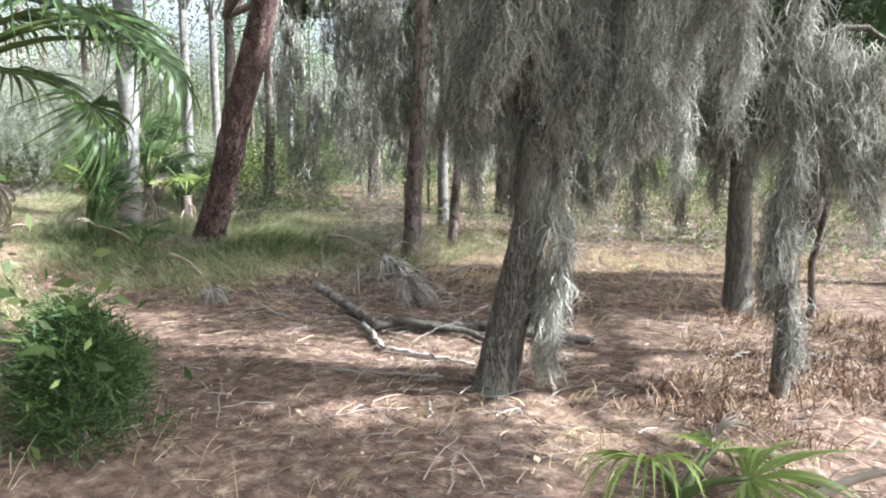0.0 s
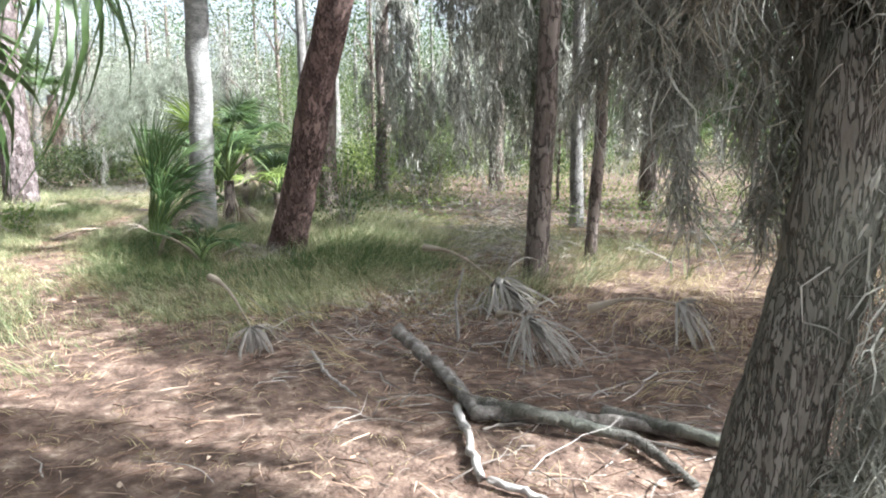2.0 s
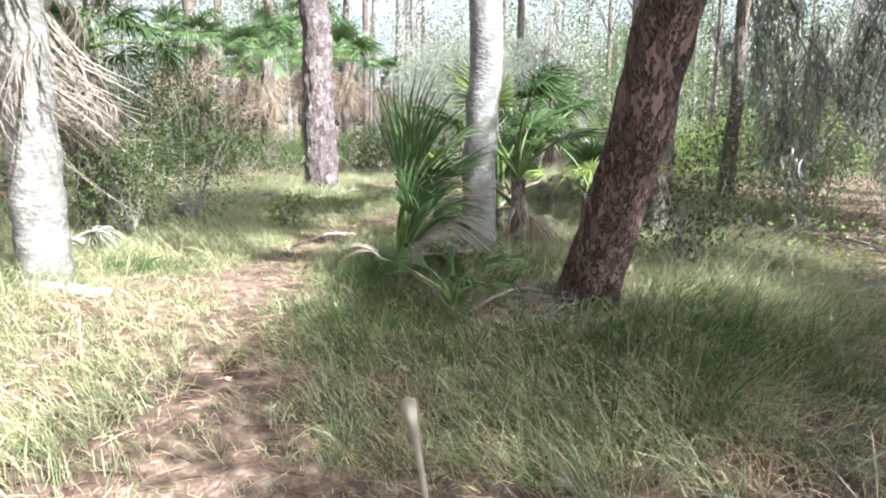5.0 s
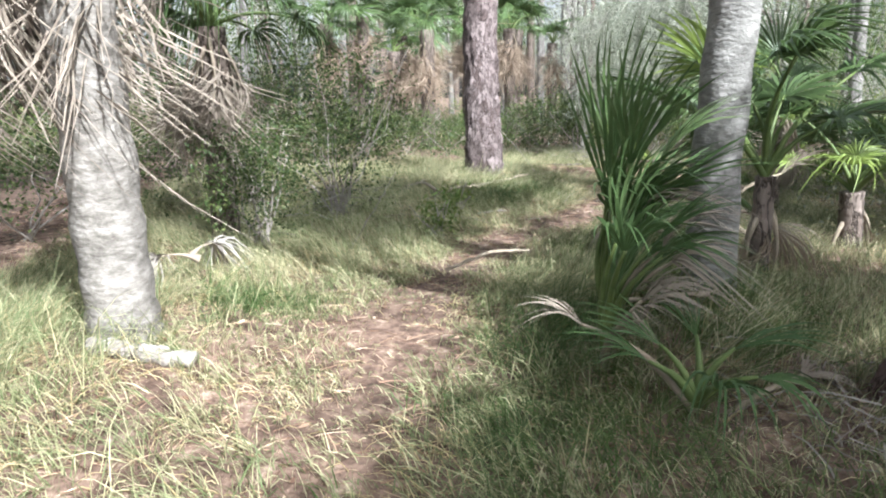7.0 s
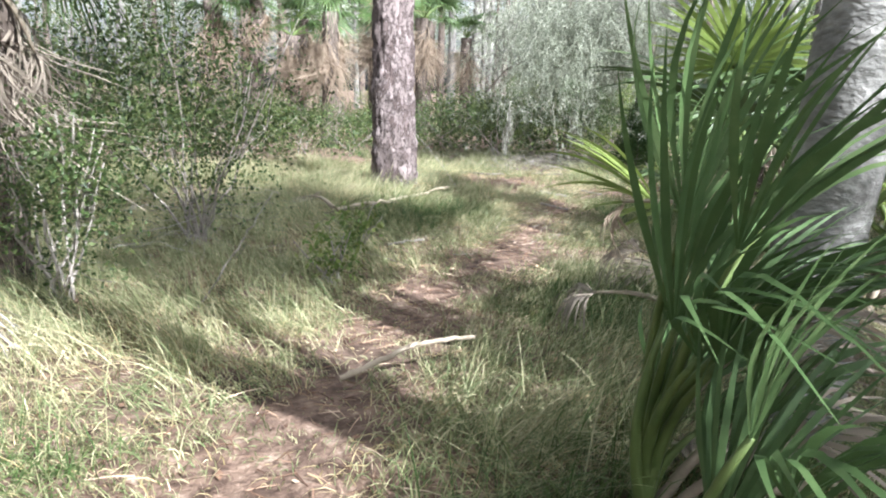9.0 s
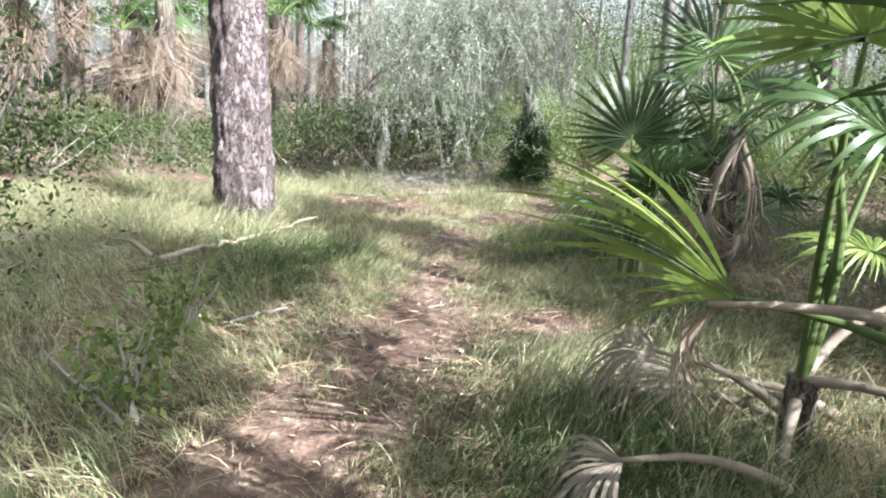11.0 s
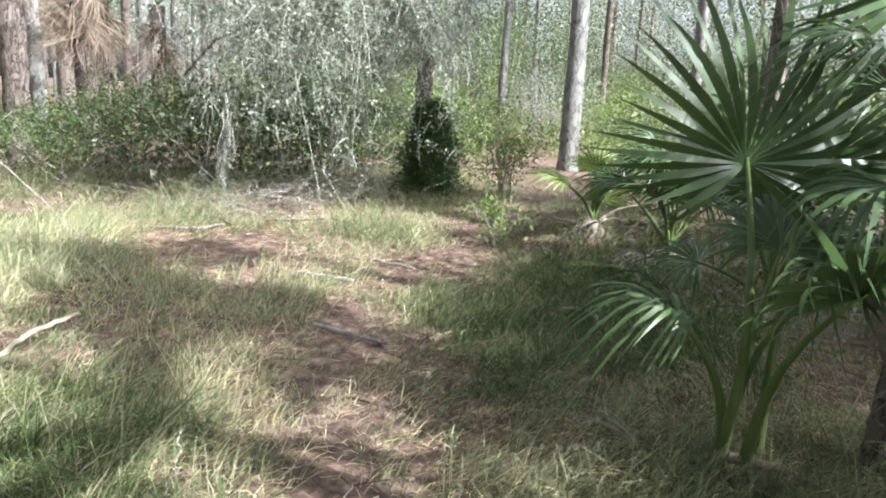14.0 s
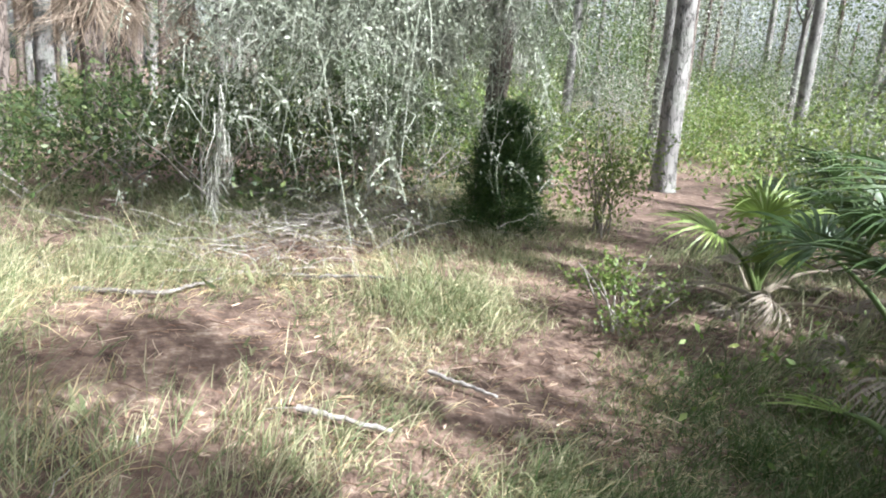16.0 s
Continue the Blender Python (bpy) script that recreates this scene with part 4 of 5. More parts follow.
for x_, y_, s_ in ((-17.2, 3.2, 0.9), (-19, 4.5, 1.0), (-15.4, 2.2, 1.1), (-20.5, 6, 1.0), (-18, 1, 1.3), (-13.4, 2.4, 1.0), (-21.5, 7.4, 0.9), (-11.6, 2.2, 1.0)):
    copy_thing(shrub_kinds[1 if s_ < 1.05 else 2], Matrix.Translation((x_, y_, float(ground_z(x_, y_)))) @ Matrix.Rotation(x_ * 5, 4, "Z") @ Matrix.Scale(s_, 4))
spots = [(-19.4, 14.5), (-15.5, 8.1), (-23.5, 15)]
for x_, y_ in ((-21.5, 10.0), (-22.4, 12.4), (-21.2, 13.4), (-22.0, 8.6), (-23.2, 9.6), (-20.6, 15.6), (-24, 11.5), (-20.9, 12.6), (-21.0, 14.5), (-20.4, 11.6)):
    copy_thing(shrub_kinds[1], Matrix.Translation((x_, y_, 0)) @ Matrix.Rotation(x_ * 7, 4, "Z") @ Matrix.Scale(0.72 + 0.06 * (y_ % 3) + (0.3 if y_ > 11 else 0), 4))
    spots.append((x_, y_))
scatter([shrub_kinds[0], shrub_kinds[0], shrub_kinds[3]], 60, (-34, -14, 14.8, 32), lambda x, y: trail_dist(x, y) > 1.5 and not (-21.5 < x < -13 and y < 14.5), (0.6, 1.15), spots, 1.15)
scatter([shrub_kinds[0], shrub_kinds[2]], 80, (-66, -12, 24, 64), lambda x, y: True, (1.1, 2.1), spots, 2.2)
scatter(shrub_kinds, 34, (-17, 5, 10.8, 30), lambda x, y: not open_wood(x, y) and y > 11.5 + 0.12 * (x + 17), (0.7, 1.2), spots, 1.4)
scatter([shrub_kinds[1], shrub_kinds[2], shrub_kinds[0]], 34, (-48, -21, -14, 16), lambda x, y: not open_wood(x, y), (0.6, 1.2), spots, 2.0)
scatter([shrub_kinds[2], shrub_kinds[1]], 22, (-24, 10, -14, 1.5), lambda x, y: not open_wood(x, y), (0.8, 1.3), spots, 2.2)

# ---- trees of the wood ----
def wood_tree(name, label, r, h, mat, h0, cr, n, size, cmat):
    return tree(name, label, -60, -40, r, h, mat, (rng.normal(0, 0.012), rng.normal(0, 0.012)), 14, 0.1, 0.35, crown_of(h0, h + 1, cr, n, size, 24), cmat, 20, 5.0,
                [((0, 0, h0 * 0.8), (cr * 0.6 * math.cos(k * 2.2), cr * 0.6 * math.sin(k * 2.2), h0 + 1), 0.3 * r, 0.1 * r, (0, 0, 0.2)) for k in range(4)])


wood = [wood_tree("wood_pine", "tall straight pine in the wood", 0.17, 14, M_bark_dark, 8, 2.4, 800, 0.26, M_needle),
        wood_tree("wood_pine", "pale grey pine trunk in the wood", 0.2, 15, M_bark_far, 8.5, 2.6, 800, 0.26, M_needle),
        wood_tree("wood_oak", "grey-barked oak with hanging foliage", 0.18, 9, M_bark_far, 2.2, 2.9, 2100, 0.16, M_leaf),
        wood_tree("wood_oak", "pale-leaved oak hung with lichen", 0.15, 8, M_bark_dark, 2.0, 2.7, 2100, 0.16, M_leaf_grey)]
# ones that stand out along the walk: x, y, which, scale
for x_, y_, k_, s_ in ((-31.1, 27.4, 1, 0.9), (-24.4, 23.9, 1, 1.05), (-27.5, 29, 0, 0.8), (-25, 31, 1, 0.6), (-22.2, 26.5, 1, 0.8), (-20.5, 19.2, 1, 0.95), (-16.6, 19.6, 0, 1.0),
                       (-41.5, 17, 1, 1.2), (-46.6, 20.2, 1, 1.6), (-47.8, 21.4, 1, 1.1), (-40, 16, 0, 1.2), (-44.8, 16.1, 0, 1.5), (-10.9, 18.3, 0, 1.2), (-9.4, 18.0, 0, 1.0),
                       (-34.3, 10, 0, 1.5), (-42, 8.5, 0, 1.5), (-53, 23, 1, 1.3), (-30.5, 6.5, 0, 1.5), (-5.0, 12.7, 1, 0.55)):
    copy_thing(wood[k_], Matrix.Translation((x_, y_, float(ground_z(x_, y_)))) @ Matrix.Rotation(x_ * 3.3, 4, "Z") @ Matrix.Scale(s_, 4))
    spots.append((x_, y_))
scatter(wood[2:], 34, (-50, 12, 15.5, 45), lambda x, y: not open_wood(x, y) and trail_dist(x, y) > 5 and not (-30 < x < -17 and 15 < y < 27), (0.8, 1.3), spots, 3.0)
scatter([wood[0], wood[2], wood[3], wood[2]], 66, (-75, 25, 20, 75), lambda x, y: not open_wood(x, y) and trail_dist(x, y) > 5, (0.8, 1.4), spots, 3.0)
scatter(wood[:2], 26, (-75, -23, -30, 18), lambda x, y: not open_wood(x, y) and trail_dist(x, y) > 6, (0.9, 1.5), spots, 3.2)
scatter(wood[2:], 22, (-75, -33, -20, 24), lambda x, y: not open_wood(x, y), (0.9, 1.4), spots, 4)
scatter(wood[2:], 46, (-120, 20, 62, 105), lambda x, y: True, (1.7, 2.5), spots, 5)
scatter(wood[2:], 30, (-125, -78, -35, 62), lambda x, y: True, (1.7, 2.5), spots, 5)
# unseen trees added round and behind the walker, whose crowns dapple the trail
def canopy_oak(x, y, h, lobes, r=0.17):
    """A spreading oak added to cast shade: lobes are the crown's parts as x, y, z, radius."""
    limbs = [((0, 0, h * 0.9), (a - x, b - y, c - 0.3), 0.45 * r, 0.15 * r, (0, 0, 0.3)) for a, b, c, _ in lobes]
    cr = join(*[leaf_cloud(int(2300 * q * q) + 200, (a - x, b - y, c), (q, q, q * 0.55), 0.2, clumps=30, clump_r=0.22) for a, b, c, q in lobes])
    return tree("canopy_oak", "added spreading oak whose unseen leafy crown shades the trail", x, y, r, h, M_bark_dark, (0, 0), 12, 0.08, 0.3, cr, M_leaf, 20, 5.0, limbs)


for x_, y_, h_, lobes in SHADE_OAKS:
    canopy_oak(x_, y_, h_, lobes)
for x_, y_, k_, s_ in SHADE:
    copy_thing(wood[k_], Matrix.Translation((x_, y_, float(ground_z(x_, y_)))) @ Matrix.Rotation(x_ * 3.3, 4, "Z") @ Matrix.Scale(s_, 4))
for k in wood:
    k.location = (-62 - 3 * wood.index(k), -40, 0)

# ---- grass and litter ----
def grass_amount(x, y):
    d = trail_dist(x, y)
    bare = np.clip((d + np.where(x < -3.5, 0.14, 0.0) - 0.02 - 0.32 * patchy(x, y, 2.2, 0.7)) / 0.4, 0, 1)
    behind = np.clip((y - 6.9) / 1.0, 0, 1) * (x > -6)
    far_left = np.clip((-3.4 - x) / 1.2, 0, 1)
    a = np.maximum(far_left, np.where(x > -3.8, behind * 0.55, 0))
    a = np.where((x > -0.6) & (y < 9.5), 0.12, a)
    spots_ = np.exp(-((x + 16.9) ** 2 + (y - 10.55) ** 2) / 0.5) + np.exp(-((x + 18.5) ** 2 + (y - 11.4) ** 2) / 0.4) + np.exp(-((x + 11.3) ** 2 + (y - 9.3) ** 2) / 0.35)
    bare = np.where((x < -2.5) & (x > -10), np.maximum(bare, 0.5 * patchy(x, y, 2.6, 1.1)), bare)
    spots_ = spots_ + 0.9 * np.exp(-((x + 16.5) ** 2 / 3.2 + (y - 9.9) ** 2 / 1.1)) + 0.7 * np.exp(-((x + 6.6) ** 2 / 1.3 + (y - 4.7) ** 2 / 0.35))
    return a * bare * (0.3 + 0.7 * patchy(x, y, 1.15, 2.0)) * np.clip(1 - 0.95 * spots_, 0.04, 1)


def spread_points(n, box, amount):
    x, y = rng.uniform(box[0], box[1], n), rng.uniform(box[2], box[3], n)
    ok = rng.random(n) < amount(x, y)
    return x[ok], y[ok]


def grass(name, label, n, box, amount, mat, hmin, hmax, width, tuft=7, segs=3, lay=0.5, clump=0.05):
    """Bunches of long blades that share a lean and arch over at the tips."""
    x, y = spread_points(n, box, amount)
    tall = rng.uniform(hmin, hmax, len(x)) * (0.45 + 0.8 * patchy(x, y, 1.7, 4.0)) * np.clip(0.4 + 0.55 * trail_dist(x, y), 0.4, 1)
    turn = 1.2 * np.sin(0.8 * x + 1.7) + 1.5 * np.sin(0.9 * y - 0.4) + rng.normal(0, 0.8, len(x))
    sway = lay * rng.uniform(0.3, 1.2, len(x))
    x, y, tall, turn, sway = (np.repeat(a_, tuft) for a_ in (x, y, tall, turn, sway))
    x, y = x + rng.normal(0, clump, len(x)), y + rng.normal(0, clump, len(x))
    base = np.stack([x, y, ground_z(x, y) - 0.01], -1)
    way = unit(np.stack([sway * np.cos(turn) + rng.normal(0, 0.3, len(x)), sway * np.sin(turn) + rng.normal(0, 0.3, len(x)), np.ones(len(x))], -1))
    L = tall * rng.uniform(0.5, 1.25, len(x))
    V, F = ribbons(base, way, L, width * rng.uniform(0.7, 1.4, len(x)), rng.uniform(0.25, 0.95, len(x)), segs, 0.95)
    return tagged(new(name, np_mesh(name, V, F, mat)), label, "grass", kind="stuff")


grass("grass", "long green and straw-coloured wild grass in tufts", 25000, (-19, -2.5, 2.6, 11.5), grass_amount, M_grass, 0.22, 0.62, 0.0046, 15, 3, 0.6, 0.055)
grass("grass", "long green wild grass in tufts", 11000, (-22, -10, 8.5, 16), grass_amount, M_grass, 0.18, 0.46, 0.006, 12, 3, 0.55, 0.06)
def lush(x, y):
    """Where the grass stays green and thick, off the trail and under the palmettos."""
    out = np.zeros_like(x)
    for cx_, cy_, r_ in ((-14.6, 12.2, 0.85), (-13.6, 11.4, 1.0), (-14.5, 11.3, 0.6), (-13.3, 7.8, 0.85), (-9.6, 8.0, 0.7), (-6.1, 6.4, 0.75), (-5.1, 7.4, 0.8), (-5.0, 8.5, 0.7), (-7.2, 6.7, 0.6), (-8.1, 5.0, 0.35), (-7.2, 7.6, 0.6)):
        out = np.maximum(out, np.exp(-((x - cx_) ** 2 + (y - cy_) ** 2) / (r_ * r_)))
    return np.clip(1.3 * out - 0.15, 0, 1) * np.clip((trail_dist(x, y) - 0.3) / 0.4, 0.05, 1) * (0.45 + 0.55 * patchy(x, y, 2.4, 0.3))


grass("grass", "thick lush green grass under the palmettos", 24000, (-16.5, -3.5, 4.2, 14), lush, M_grass_lush, 0.3, 0.62, 0.0046, 16, 3, 0.5, 0.06)
grass("dry_grass", "dry straw-coloured grass lying over the floor", 36000, (-19, 2, 2.6, 12.5), lambda x, y: 0.42 * (0.12 + grass_amount(x, y)), M_grass_dry, 0.16, 0.5, 0.0045, 7, 3, 1.3, 0.07)
grass("grass", "grass on the far forest floor", 12000, (-48, 6, 9.5, 40), lambda x, y: 0.6 * patchy(x, y, 0.4, 1.0) * (trail_dist(x, y) > 1.2), M_grass, 0.2, 0.5, 0.024, 4, 2)
grass("grass", "grass on the far forest floor", 7000, (-48, -19, -12, 12), lambda x, y: 0.6 * patchy(x, y, 0.4, 1.0), M_grass, 0.2, 0.4, 0.024, 4, 2)
n = 46000
x, y = rng.uniform(-20, 4, n), rng.uniform(1.2, 13.5, n)
base = np.stack([x, y, ground_z(x, y) + rng.uniform(0.004, 0.03, n)], -1)
a = rng.uniform(0, 6.283, n)
V, F = ribbons(base, unit(np.stack([np.cos(a), np.sin(a), rng.normal(0.04, 0.12, n)], -1)), rng.uniform(0.05, 0.2, n), rng.uniform(0.003, 0.007, n), 0.12, 2, 0.5, 0.08)
tagged(new("pine_straw", np_mesh("pine_straw", V, F, M_straw)), "fallen brown pine needles and straw on the ground", "litter", kind="stuff")


# low leafy cover on the floor of the wood
def ground_cover(label, n_, box, mat, size, h):
    cx_, cy_ = rng.uniform(box[0], box[1], n_ // 60), rng.uniform(box[2], box[3], n_ // 60)
    ok_ = (trail_dist(cx_, cy_) > 0.95) & (patchy(cx_, cy_, 0.7, 3.0) > 0.3)
    cx_, cy_ = np.repeat(cx_[ok_], 60), np.repeat(cy_[ok_], 60)
    cx_, cy_ = cx_ + rng.normal(0, 0.3, len(cx_)), cy_ + rng.normal(0, 0.3, len(cx_))
    v_, f_ = leaf_cloud(len(cx_), (0, 0, 0), (0.01, 0.01, 0.01), size)
    v_ = v_ + np.repeat(np.stack([cx_, cy_, ground_z(cx_, cy_) + h * rng.random(len(cx_)) ** 1.4], -1), 4, 0)
    tagged(new("undergrowth", np_mesh("undergrowth", v_, f_, mat)), label, "undergrowth", kind="stuff")


ground_cover("low leafy undergrowth between the trunks", 30000, (-16, 6, 11, 21), M_leaf_bright, 0.055, 0.45)
ground_cover("pale dry undergrowth between the trunks", 12000, (-14, 6, 10.6, 16), M_leaf_grey, 0.045, 0.4)
ground_cover("green leafy undergrowth beside the far trail", 26000, (-34, -15.5, 15, 32), M_leaf_bright, 0.12, 0.7)
ground_cover("low leafy undergrowth on the floor of the wood", 20000, (-42, -20.5, -4, 15), M_leaf, 0.11, 0.5)

# ---- dead wood and fallen fronds ----
def fallen_frond(label, x, y, az, size=1.0, L=0.9, el=8, kind="dead", v=None, z=0.05, tip=-6):
    root = tagged(new("fallen_frond"), label, "palm frond")
    root.location = (x, y, float(ground_z(x, y)) + z)
    frond(root, kind, (0, 0, 0), az, el, L, size, tip, rng.uniform(-15, 15), v)
    return root


def log_piece(name, label, pts, r0, r1, cat="dead branch", mat=None):
    P = np.concatenate([bent(a, b, 19, 0.008)[: (19 if k == len(pts) - 2 else 18)] for k, (a, b) in enumerate(zip(pts[:-1], pts[1:]))])
    P[:, 2] += ground_z(P[:, 0], P[:, 1])
    ob = tagged(new(name), label, cat)
    ob.location = P[0]
    part("limb", np_mesh("limb", *tube(P - P[0], np.linspace(r0, r1, len(P)), 14, 0.45 if mat in (None, M_log) else 0.15, P[0][0], 0, 22.0), mat or M_deadwood, True), ob)
    return ob


fallen_frond("grey dead palm frond with a long pale stalk on brown straw", -3.6, 7.74, -95, 1.2, 0.9, -13, "claw", 0, 0.42, 2)
fallen_frond("dead palm frond with drooping blades and a curved stalk", -4.2, 5.93, -103, 0.7, 0.9, -14, "claw", 1, 0.38, -20)
fallen_frond("withered grey palm frond lying in shade", -1.7, 7.4, -60, 0.85, 0.6, 6, "claw", 2, 0.2, -10)
fallen_frond("withered grey palm frond lying in shade", -2.1, 6.9, -110, 0.8, 0.3, 8, "claw", 0, 0.2, -10)
fallen_frond("dead palm frond heap in sunlit grass", -9.4, 4.3, 60, 0.8, 0.3, 10, "claw", 2, 0.2, -10)
fallen_frond("dead palm frond heap in sunlit grass", -9.2, 4.4, 200, 0.75, 0.3, 10, "claw", 0, 0.2, -10)
fallen_frond("dry palm frond lying in grass", -13.3, 6.9, 110, 0.6, 0.6, 4, "fallen", 2, 0.1, -10)
fallen_frond("dry brown palm frond lying beside the trail", -9.35, 9.2, 150, 0.8, 0.6, 12, "fallen", 0, 0.12, -6)
fallen_frond("dry brown palm frond lying beside the trail", -9.3, 9.0, 120, 0.75, 0.6, 4, "fallen", 1, 0.07, -6)
fallen_frond("hanging dead palm frond with drooping fingers", -9.0, 8.4, 160, 0.7, 0.6, 12, "dead", 2, 0.12, -25)
fallen_frond("pale green palm leaf lying on dark grass", -14.2, 12.7, 70, 0.6, 0.3, 2, "light", 2, 0.1, -4)
fallen_frond("pale dry palm leaf lying on dark grass", -13.6, 11.6, 60, 0.5, 0.3, 2, "fallen", 2, 0.1, -6)
fallen_frond("dry palm frond at the edge of the trail", 1.9, 4.35, -60, 0.55, 0.6, 12, "fallen", 1, 0.05, -6)
log_piece("fallen_branch", "weathered grey dead branch with a raised broken end", [(-2.5, 6.3, 0.16), (-1.9, 6.1, 0.06), (-1.35, 5.72, 0.04), (-0.75, 6.1, 0.04), (0.3, 6.3, 0.03)], 0.044, 0.03, mat=M_log)
log_piece("fallen_branch", "dark broken root lump on brown straw", [(-1.5, 5.85, 0.03), (-1.1, 5.78, 0.09), (-0.6, 5.92, 0.05), (-0.25, 5.75, 0.02)], 0.04, 0.02, mat=M_bark_oak)
log_piece("fallen_branch", "dark broken root lump on brown straw", [(-0.9, 6.2, 0.02), (-0.45, 6.08, 0.08), (0.2, 6.12, 0.03)], 0.035, 0.02, mat=M_bark_oak)
log_piece("fallen_branch", "pale dead branch lying on straw", [(-1.5, 5.75, 0.03), (-0.9, 5.2, 0.03), (-0.2, 5.3, 0.02)], 0.022, 0.01)
log_piece("fallen_stalk", "long pale dry palm stalk lying in grass", [(-14.9, 8.72, 0.14), (-14.1, 7.9, 0.1), (-13.4, 6.95, 0.06)], 0.011, 0.022, "palm stalk", M_petiole_dead)
log_piece("fallen_stalk", "pale dry palm stalk lying flat", [(-7.15, 6.97, 0.2), (-7.17, 7.55, 0.18)], 0.012, 0.017, "palm stalk", M_petiole_dead)
log_piece("fallen_branch", "short grey stick on the trail", [(-15.85, 10.55, 0.05), (-15.5, 10.85, 0.04)], 0.016, 0.011)
log_piece("fallen_branch", "short pale stick on the trail", [(-15.95, 11.35, 0.05), (-15.55, 11.5, 0.04)], 0.013, 0.009)
log_piece("fallen_branch", "bark-covered stick on the trail", [(-14.6, 10.0, 0.04), (-14.15, 10.2, 0.03)], 0.016, 0.012)
log_piece("fallen_branch", "thin bare leaning sapling stick", [(-16.5, 8.6, 0.8), (-16.2, 8.95, 0.4), (-16.0, 9.2, 0.03)], 0.003, 0.005)
log_piece("fallen_branch", "leaning bare stick in undergrowth", [(-10.2, 5.6, 0.02), (-10.6, 6.1, 0.7)], 0.006, 0.004)

# brush piles of bare twigs and finer sticks
def brush(label, x, y, sx, sy, n_, L, h):
    bx, by = rng.normal(x, sx, n_), rng.normal(y, sy, n_)
    ang = rng.uniform(0, 6.283, n_)
    b_ = np.stack([bx, by, ground_z(bx, by) + rng.uniform(0.0, h, n_)], -1)
    tagged(new("brush_pile", np_mesh("brush_pile", *ribbons(b_, unit(np.stack([np.cos(ang), np.sin(ang), rng.normal(0.15, 0.35, n_)], -1)), L * rng.uniform(0.4, 1.2, n_), rng.uniform(0.003, 0.010, n_), 0.2, 5, 0.6, 0.3), M_twig)), label, "dead twigs", kind="stuff")


brush("pile of bare grey twigs at the edge of a clearing", -19.0, 12.3, 0.55, 0.9, 520, 0.7, 0.25)
brush("bare grey twigs and roots under an oak", -18.6, 11.2, 0.4, 0.6, 140, 0.6, 0.08)
brush("tangle of grey brush behind the pines", -1.5, 11.3, 1.6, 0.8, 420, 0.45, 0.4)
brush("tangle of grey brush in the wood", -5.2, 11.0, 1.4, 0.7, 420, 0.45, 0.45)
brush("dark brushy undergrowth by a pine", -3.9, 9.4, 0.28, 0.28, 650, 0.34, 0.65)
brush("grey twigs scattered on straw", -0.6, 6.1, 1.1, 0.7, 330, 0.42, 0.05)
brush("grey twigs scattered on straw", 0.6, 4.2, 1.2, 0.9, 330, 0.34, 0.03)
brush("dead grass and twigs in shade", -3.0, 7.2, 0.7, 0.6, 380, 0.5, 0.06)
brush("twigs and dry stalks on the trail side", -13.2, 8.6, 1.4, 0.8, 220, 0.35, 0.03)
brush("dark undergrowth of twigs left of the trail", -12.4, 5.6, 0.7, 0.6, 200, 0.8, 0.3)

log_piece("fallen_branch", "pale slab of bark lying on sunlit straw", [(-7.25, 4.2, 0.03), (-7.0, 4.75, 0.03)], 0.05, 0.04)
log_piece("fallen_stalk", "pale strap leaf lying over grass", [(-8.5, 6.25, 0.12), (-8.6, 6.6, 0.2), (-8.75, 6.95, 0.16)], 0.014, 0.01, "palm stalk", M_petiole_dead)
log_piece("fallen_branch", "thin dry stick lying in grass", [(-11.85, 7.2, 0.06), (-12.05, 7.6, 0.05)], 0.012, 0.008)
log_piece("fallen_branch", "thin bare upright twig among fallen fronds", [(-2.35, 6.75, 0.0), (-2.4, 6.78, 0.3), (-2.34, 6.8, 0.52)], 0.012, 0.006)
log_piece("fallen_branch", "pale dry stick lying on straw", [(-0.2, 4.9, 0.03), (-1.0, 4.55, 0.03)], 0.009, 0.006)
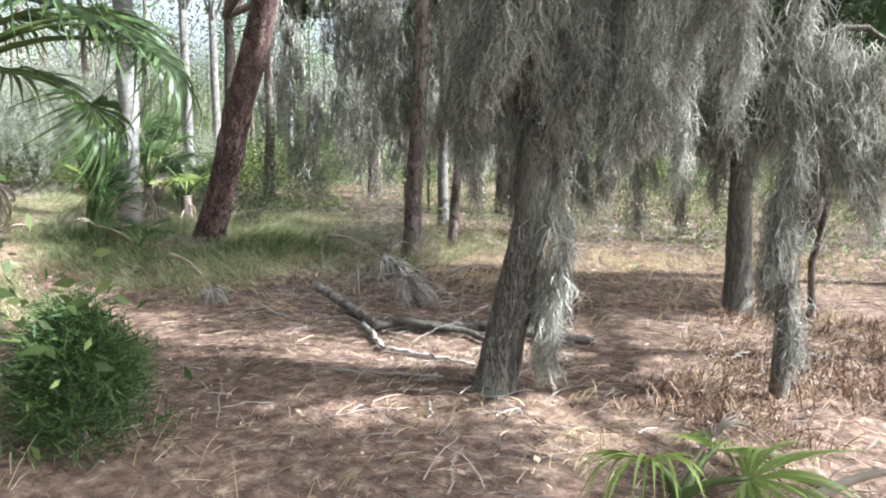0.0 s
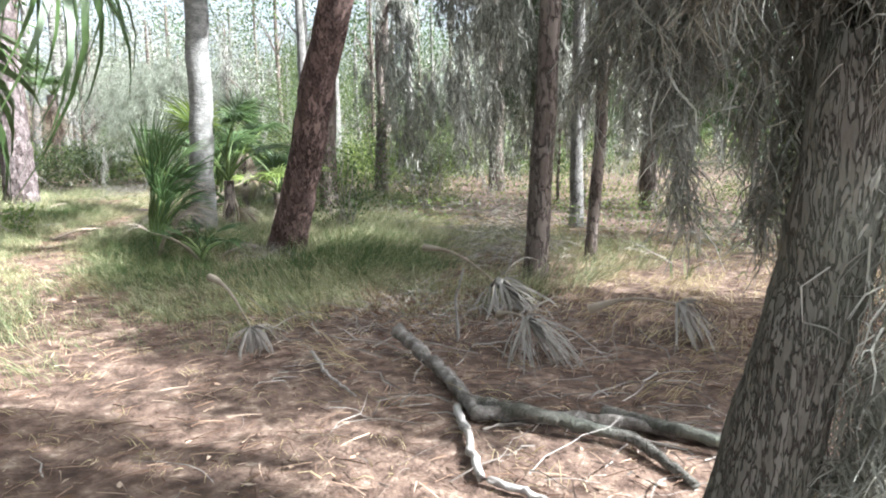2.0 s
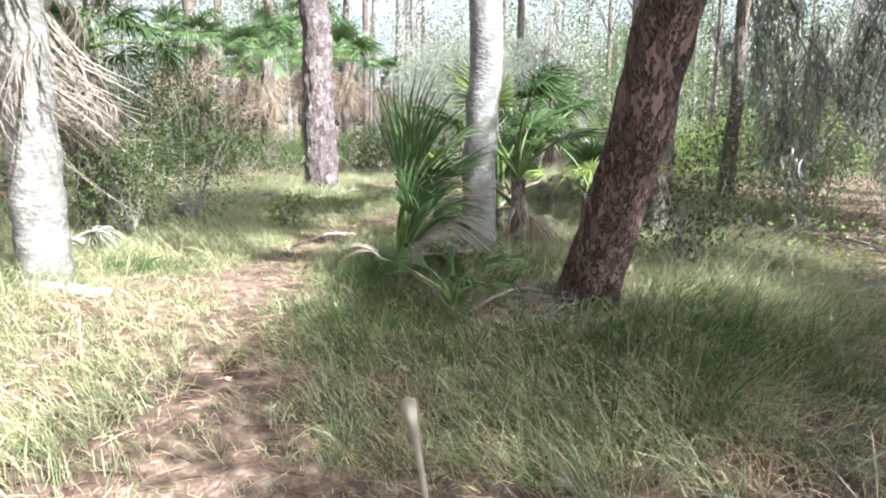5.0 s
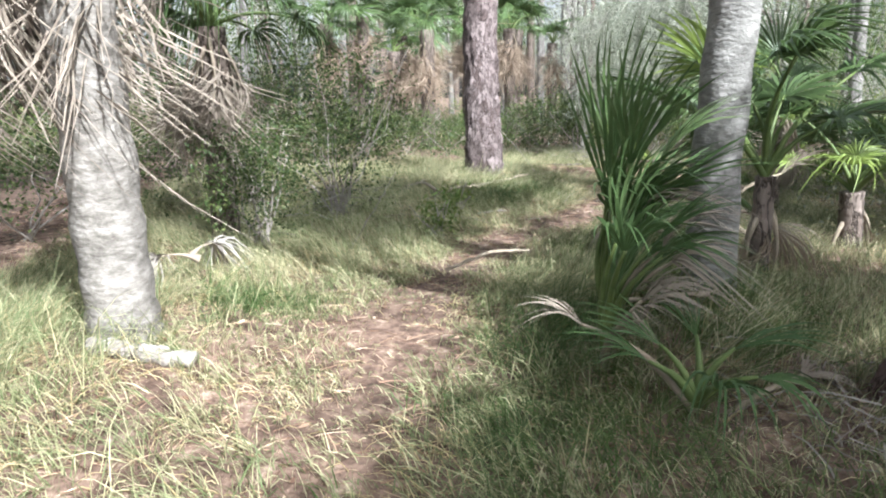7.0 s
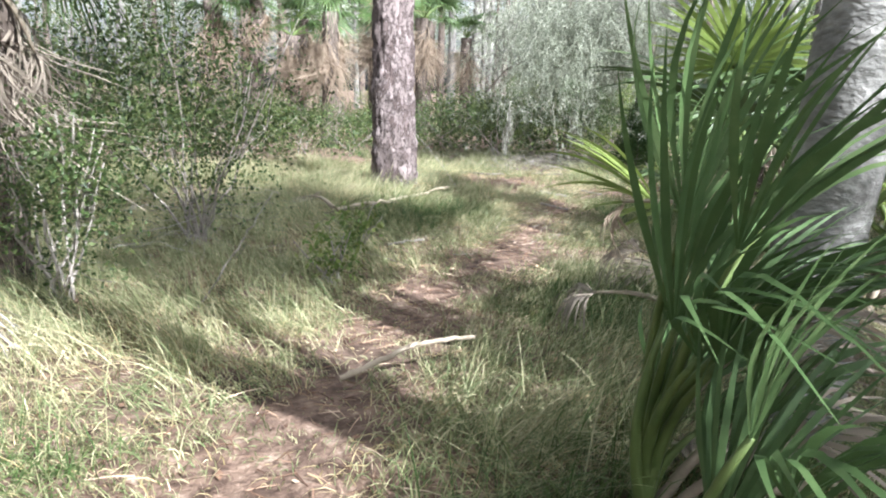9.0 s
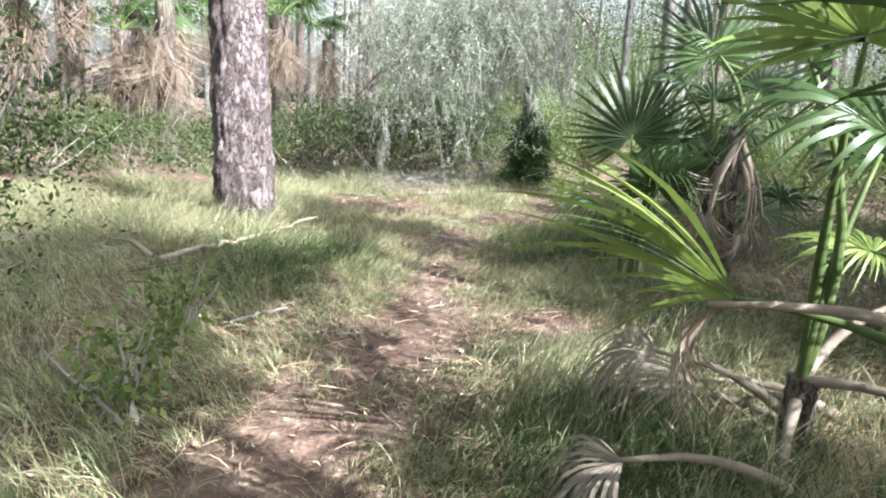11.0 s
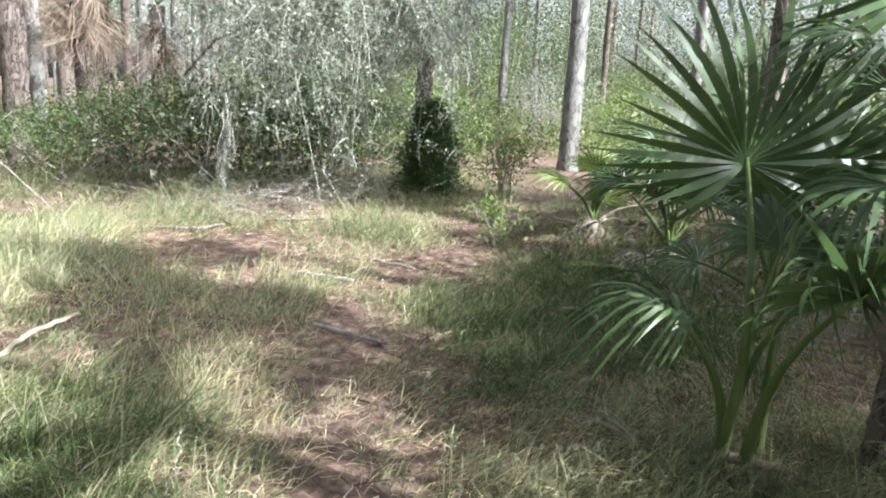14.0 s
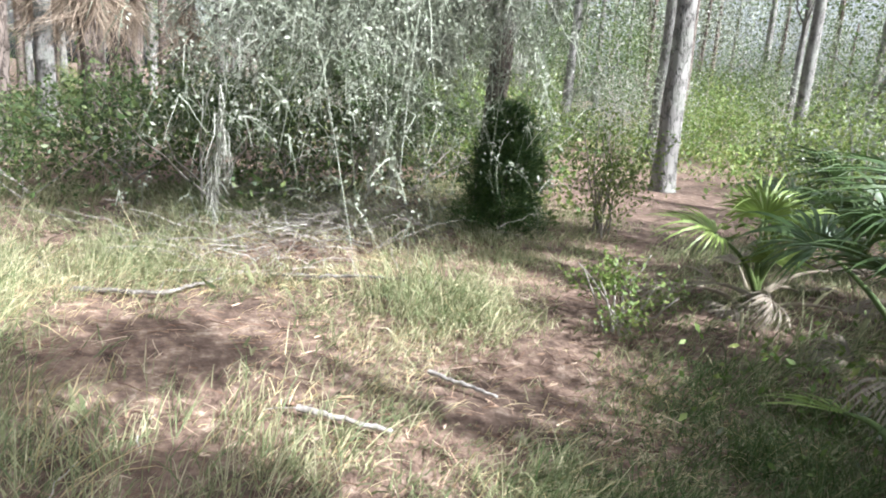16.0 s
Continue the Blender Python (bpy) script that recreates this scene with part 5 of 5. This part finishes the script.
log_piece("fallen_branch", "grey forked stick on straw", [(-2.9, 5.9, 0.03), (-2.4, 5.65, 0.03), (-2.0, 5.5, 0.04)], 0.011, 0.006)
log_piece("fallen_branch", "bleached dead branch lying at the edge of a clearing", [(-17.9, 9.9, 0.02), (-17.6, 10.4, 0.06), (-17.95, 10.9, 0.03)], 0.018, 0.009, mat=M_log)
log_piece("fallen_branch", "bleached dead branch lying on straw", [(-17.9, 11.2, 0.04), (-17.5, 11.75, 0.08), (-17.2, 12.3, 0.03)], 0.016, 0.008, mat=M_log)
brush("dry bark flakes and twigs round the foot of the leaning pine", -5.85, 7.65, 0.3, 0.25, 160, 0.3, 0.12)
# broad dead leaves over the bare straw
n = 5200
x, y = rng.uniform(-18, 3.5, n), rng.uniform(2.0, 12.5, n)
ok = (trail_dist(x, y) < 1.1) | ((x > -4) & (y < 8))
x, y = x[ok], y[ok]
lv, lq = leaf_cloud(len(x), (0, 0, 0), (0.001, 0.001, 0.001), 0.055, 0.5)
lv = lv.reshape(-1, 4, 3) * [1, 1, 0.35]
lv[..., 2] -= lv[..., 2].min(1, keepdims=True)
lv += np.stack([x, y, ground_z(x, y) + 0.012], -1)[:, None]
tagged(new("fallen_leaves", np_mesh("fallen_leaves", lv.reshape(-1, 3), lq, M_straw)), "dry fallen leaves scattered on bare straw", "leaves", kind="stuff")

# dry bunch grass between the oaks and round the fallen fronds
grass("dry_grass", "dry straw-coloured bunch grass under the oaks", 3600, (0.9, 4.2, 5.0, 8.4), lambda x, y: patchy(x, y, 1.3, 1.0), M_straw, 0.12, 0.34, 0.006)
grass("dry_grass", "dead grey grass round fallen palm fronds", 700, (-3.9, -0.2, 6.7, 8.6), lambda x, y: patchy(x, y, 1.1, 2.0), M_straw, 0.1, 0.3, 0.006)
brush("bare grey twigs under the moss", 2.4, 6.6, 1.0, 0.8, 200, 0.4, 0.08)
grass("grass", "tall yellow-green grass clump beside the trail", 420, (-17.4, -16.1, 11.5, 12.7), lambda x, y: np.exp(-((x + 16.75) ** 2 + (y - 12.1) ** 2) / 0.3), M_grass, 0.3, 0.6, 0.007, 8, 3)
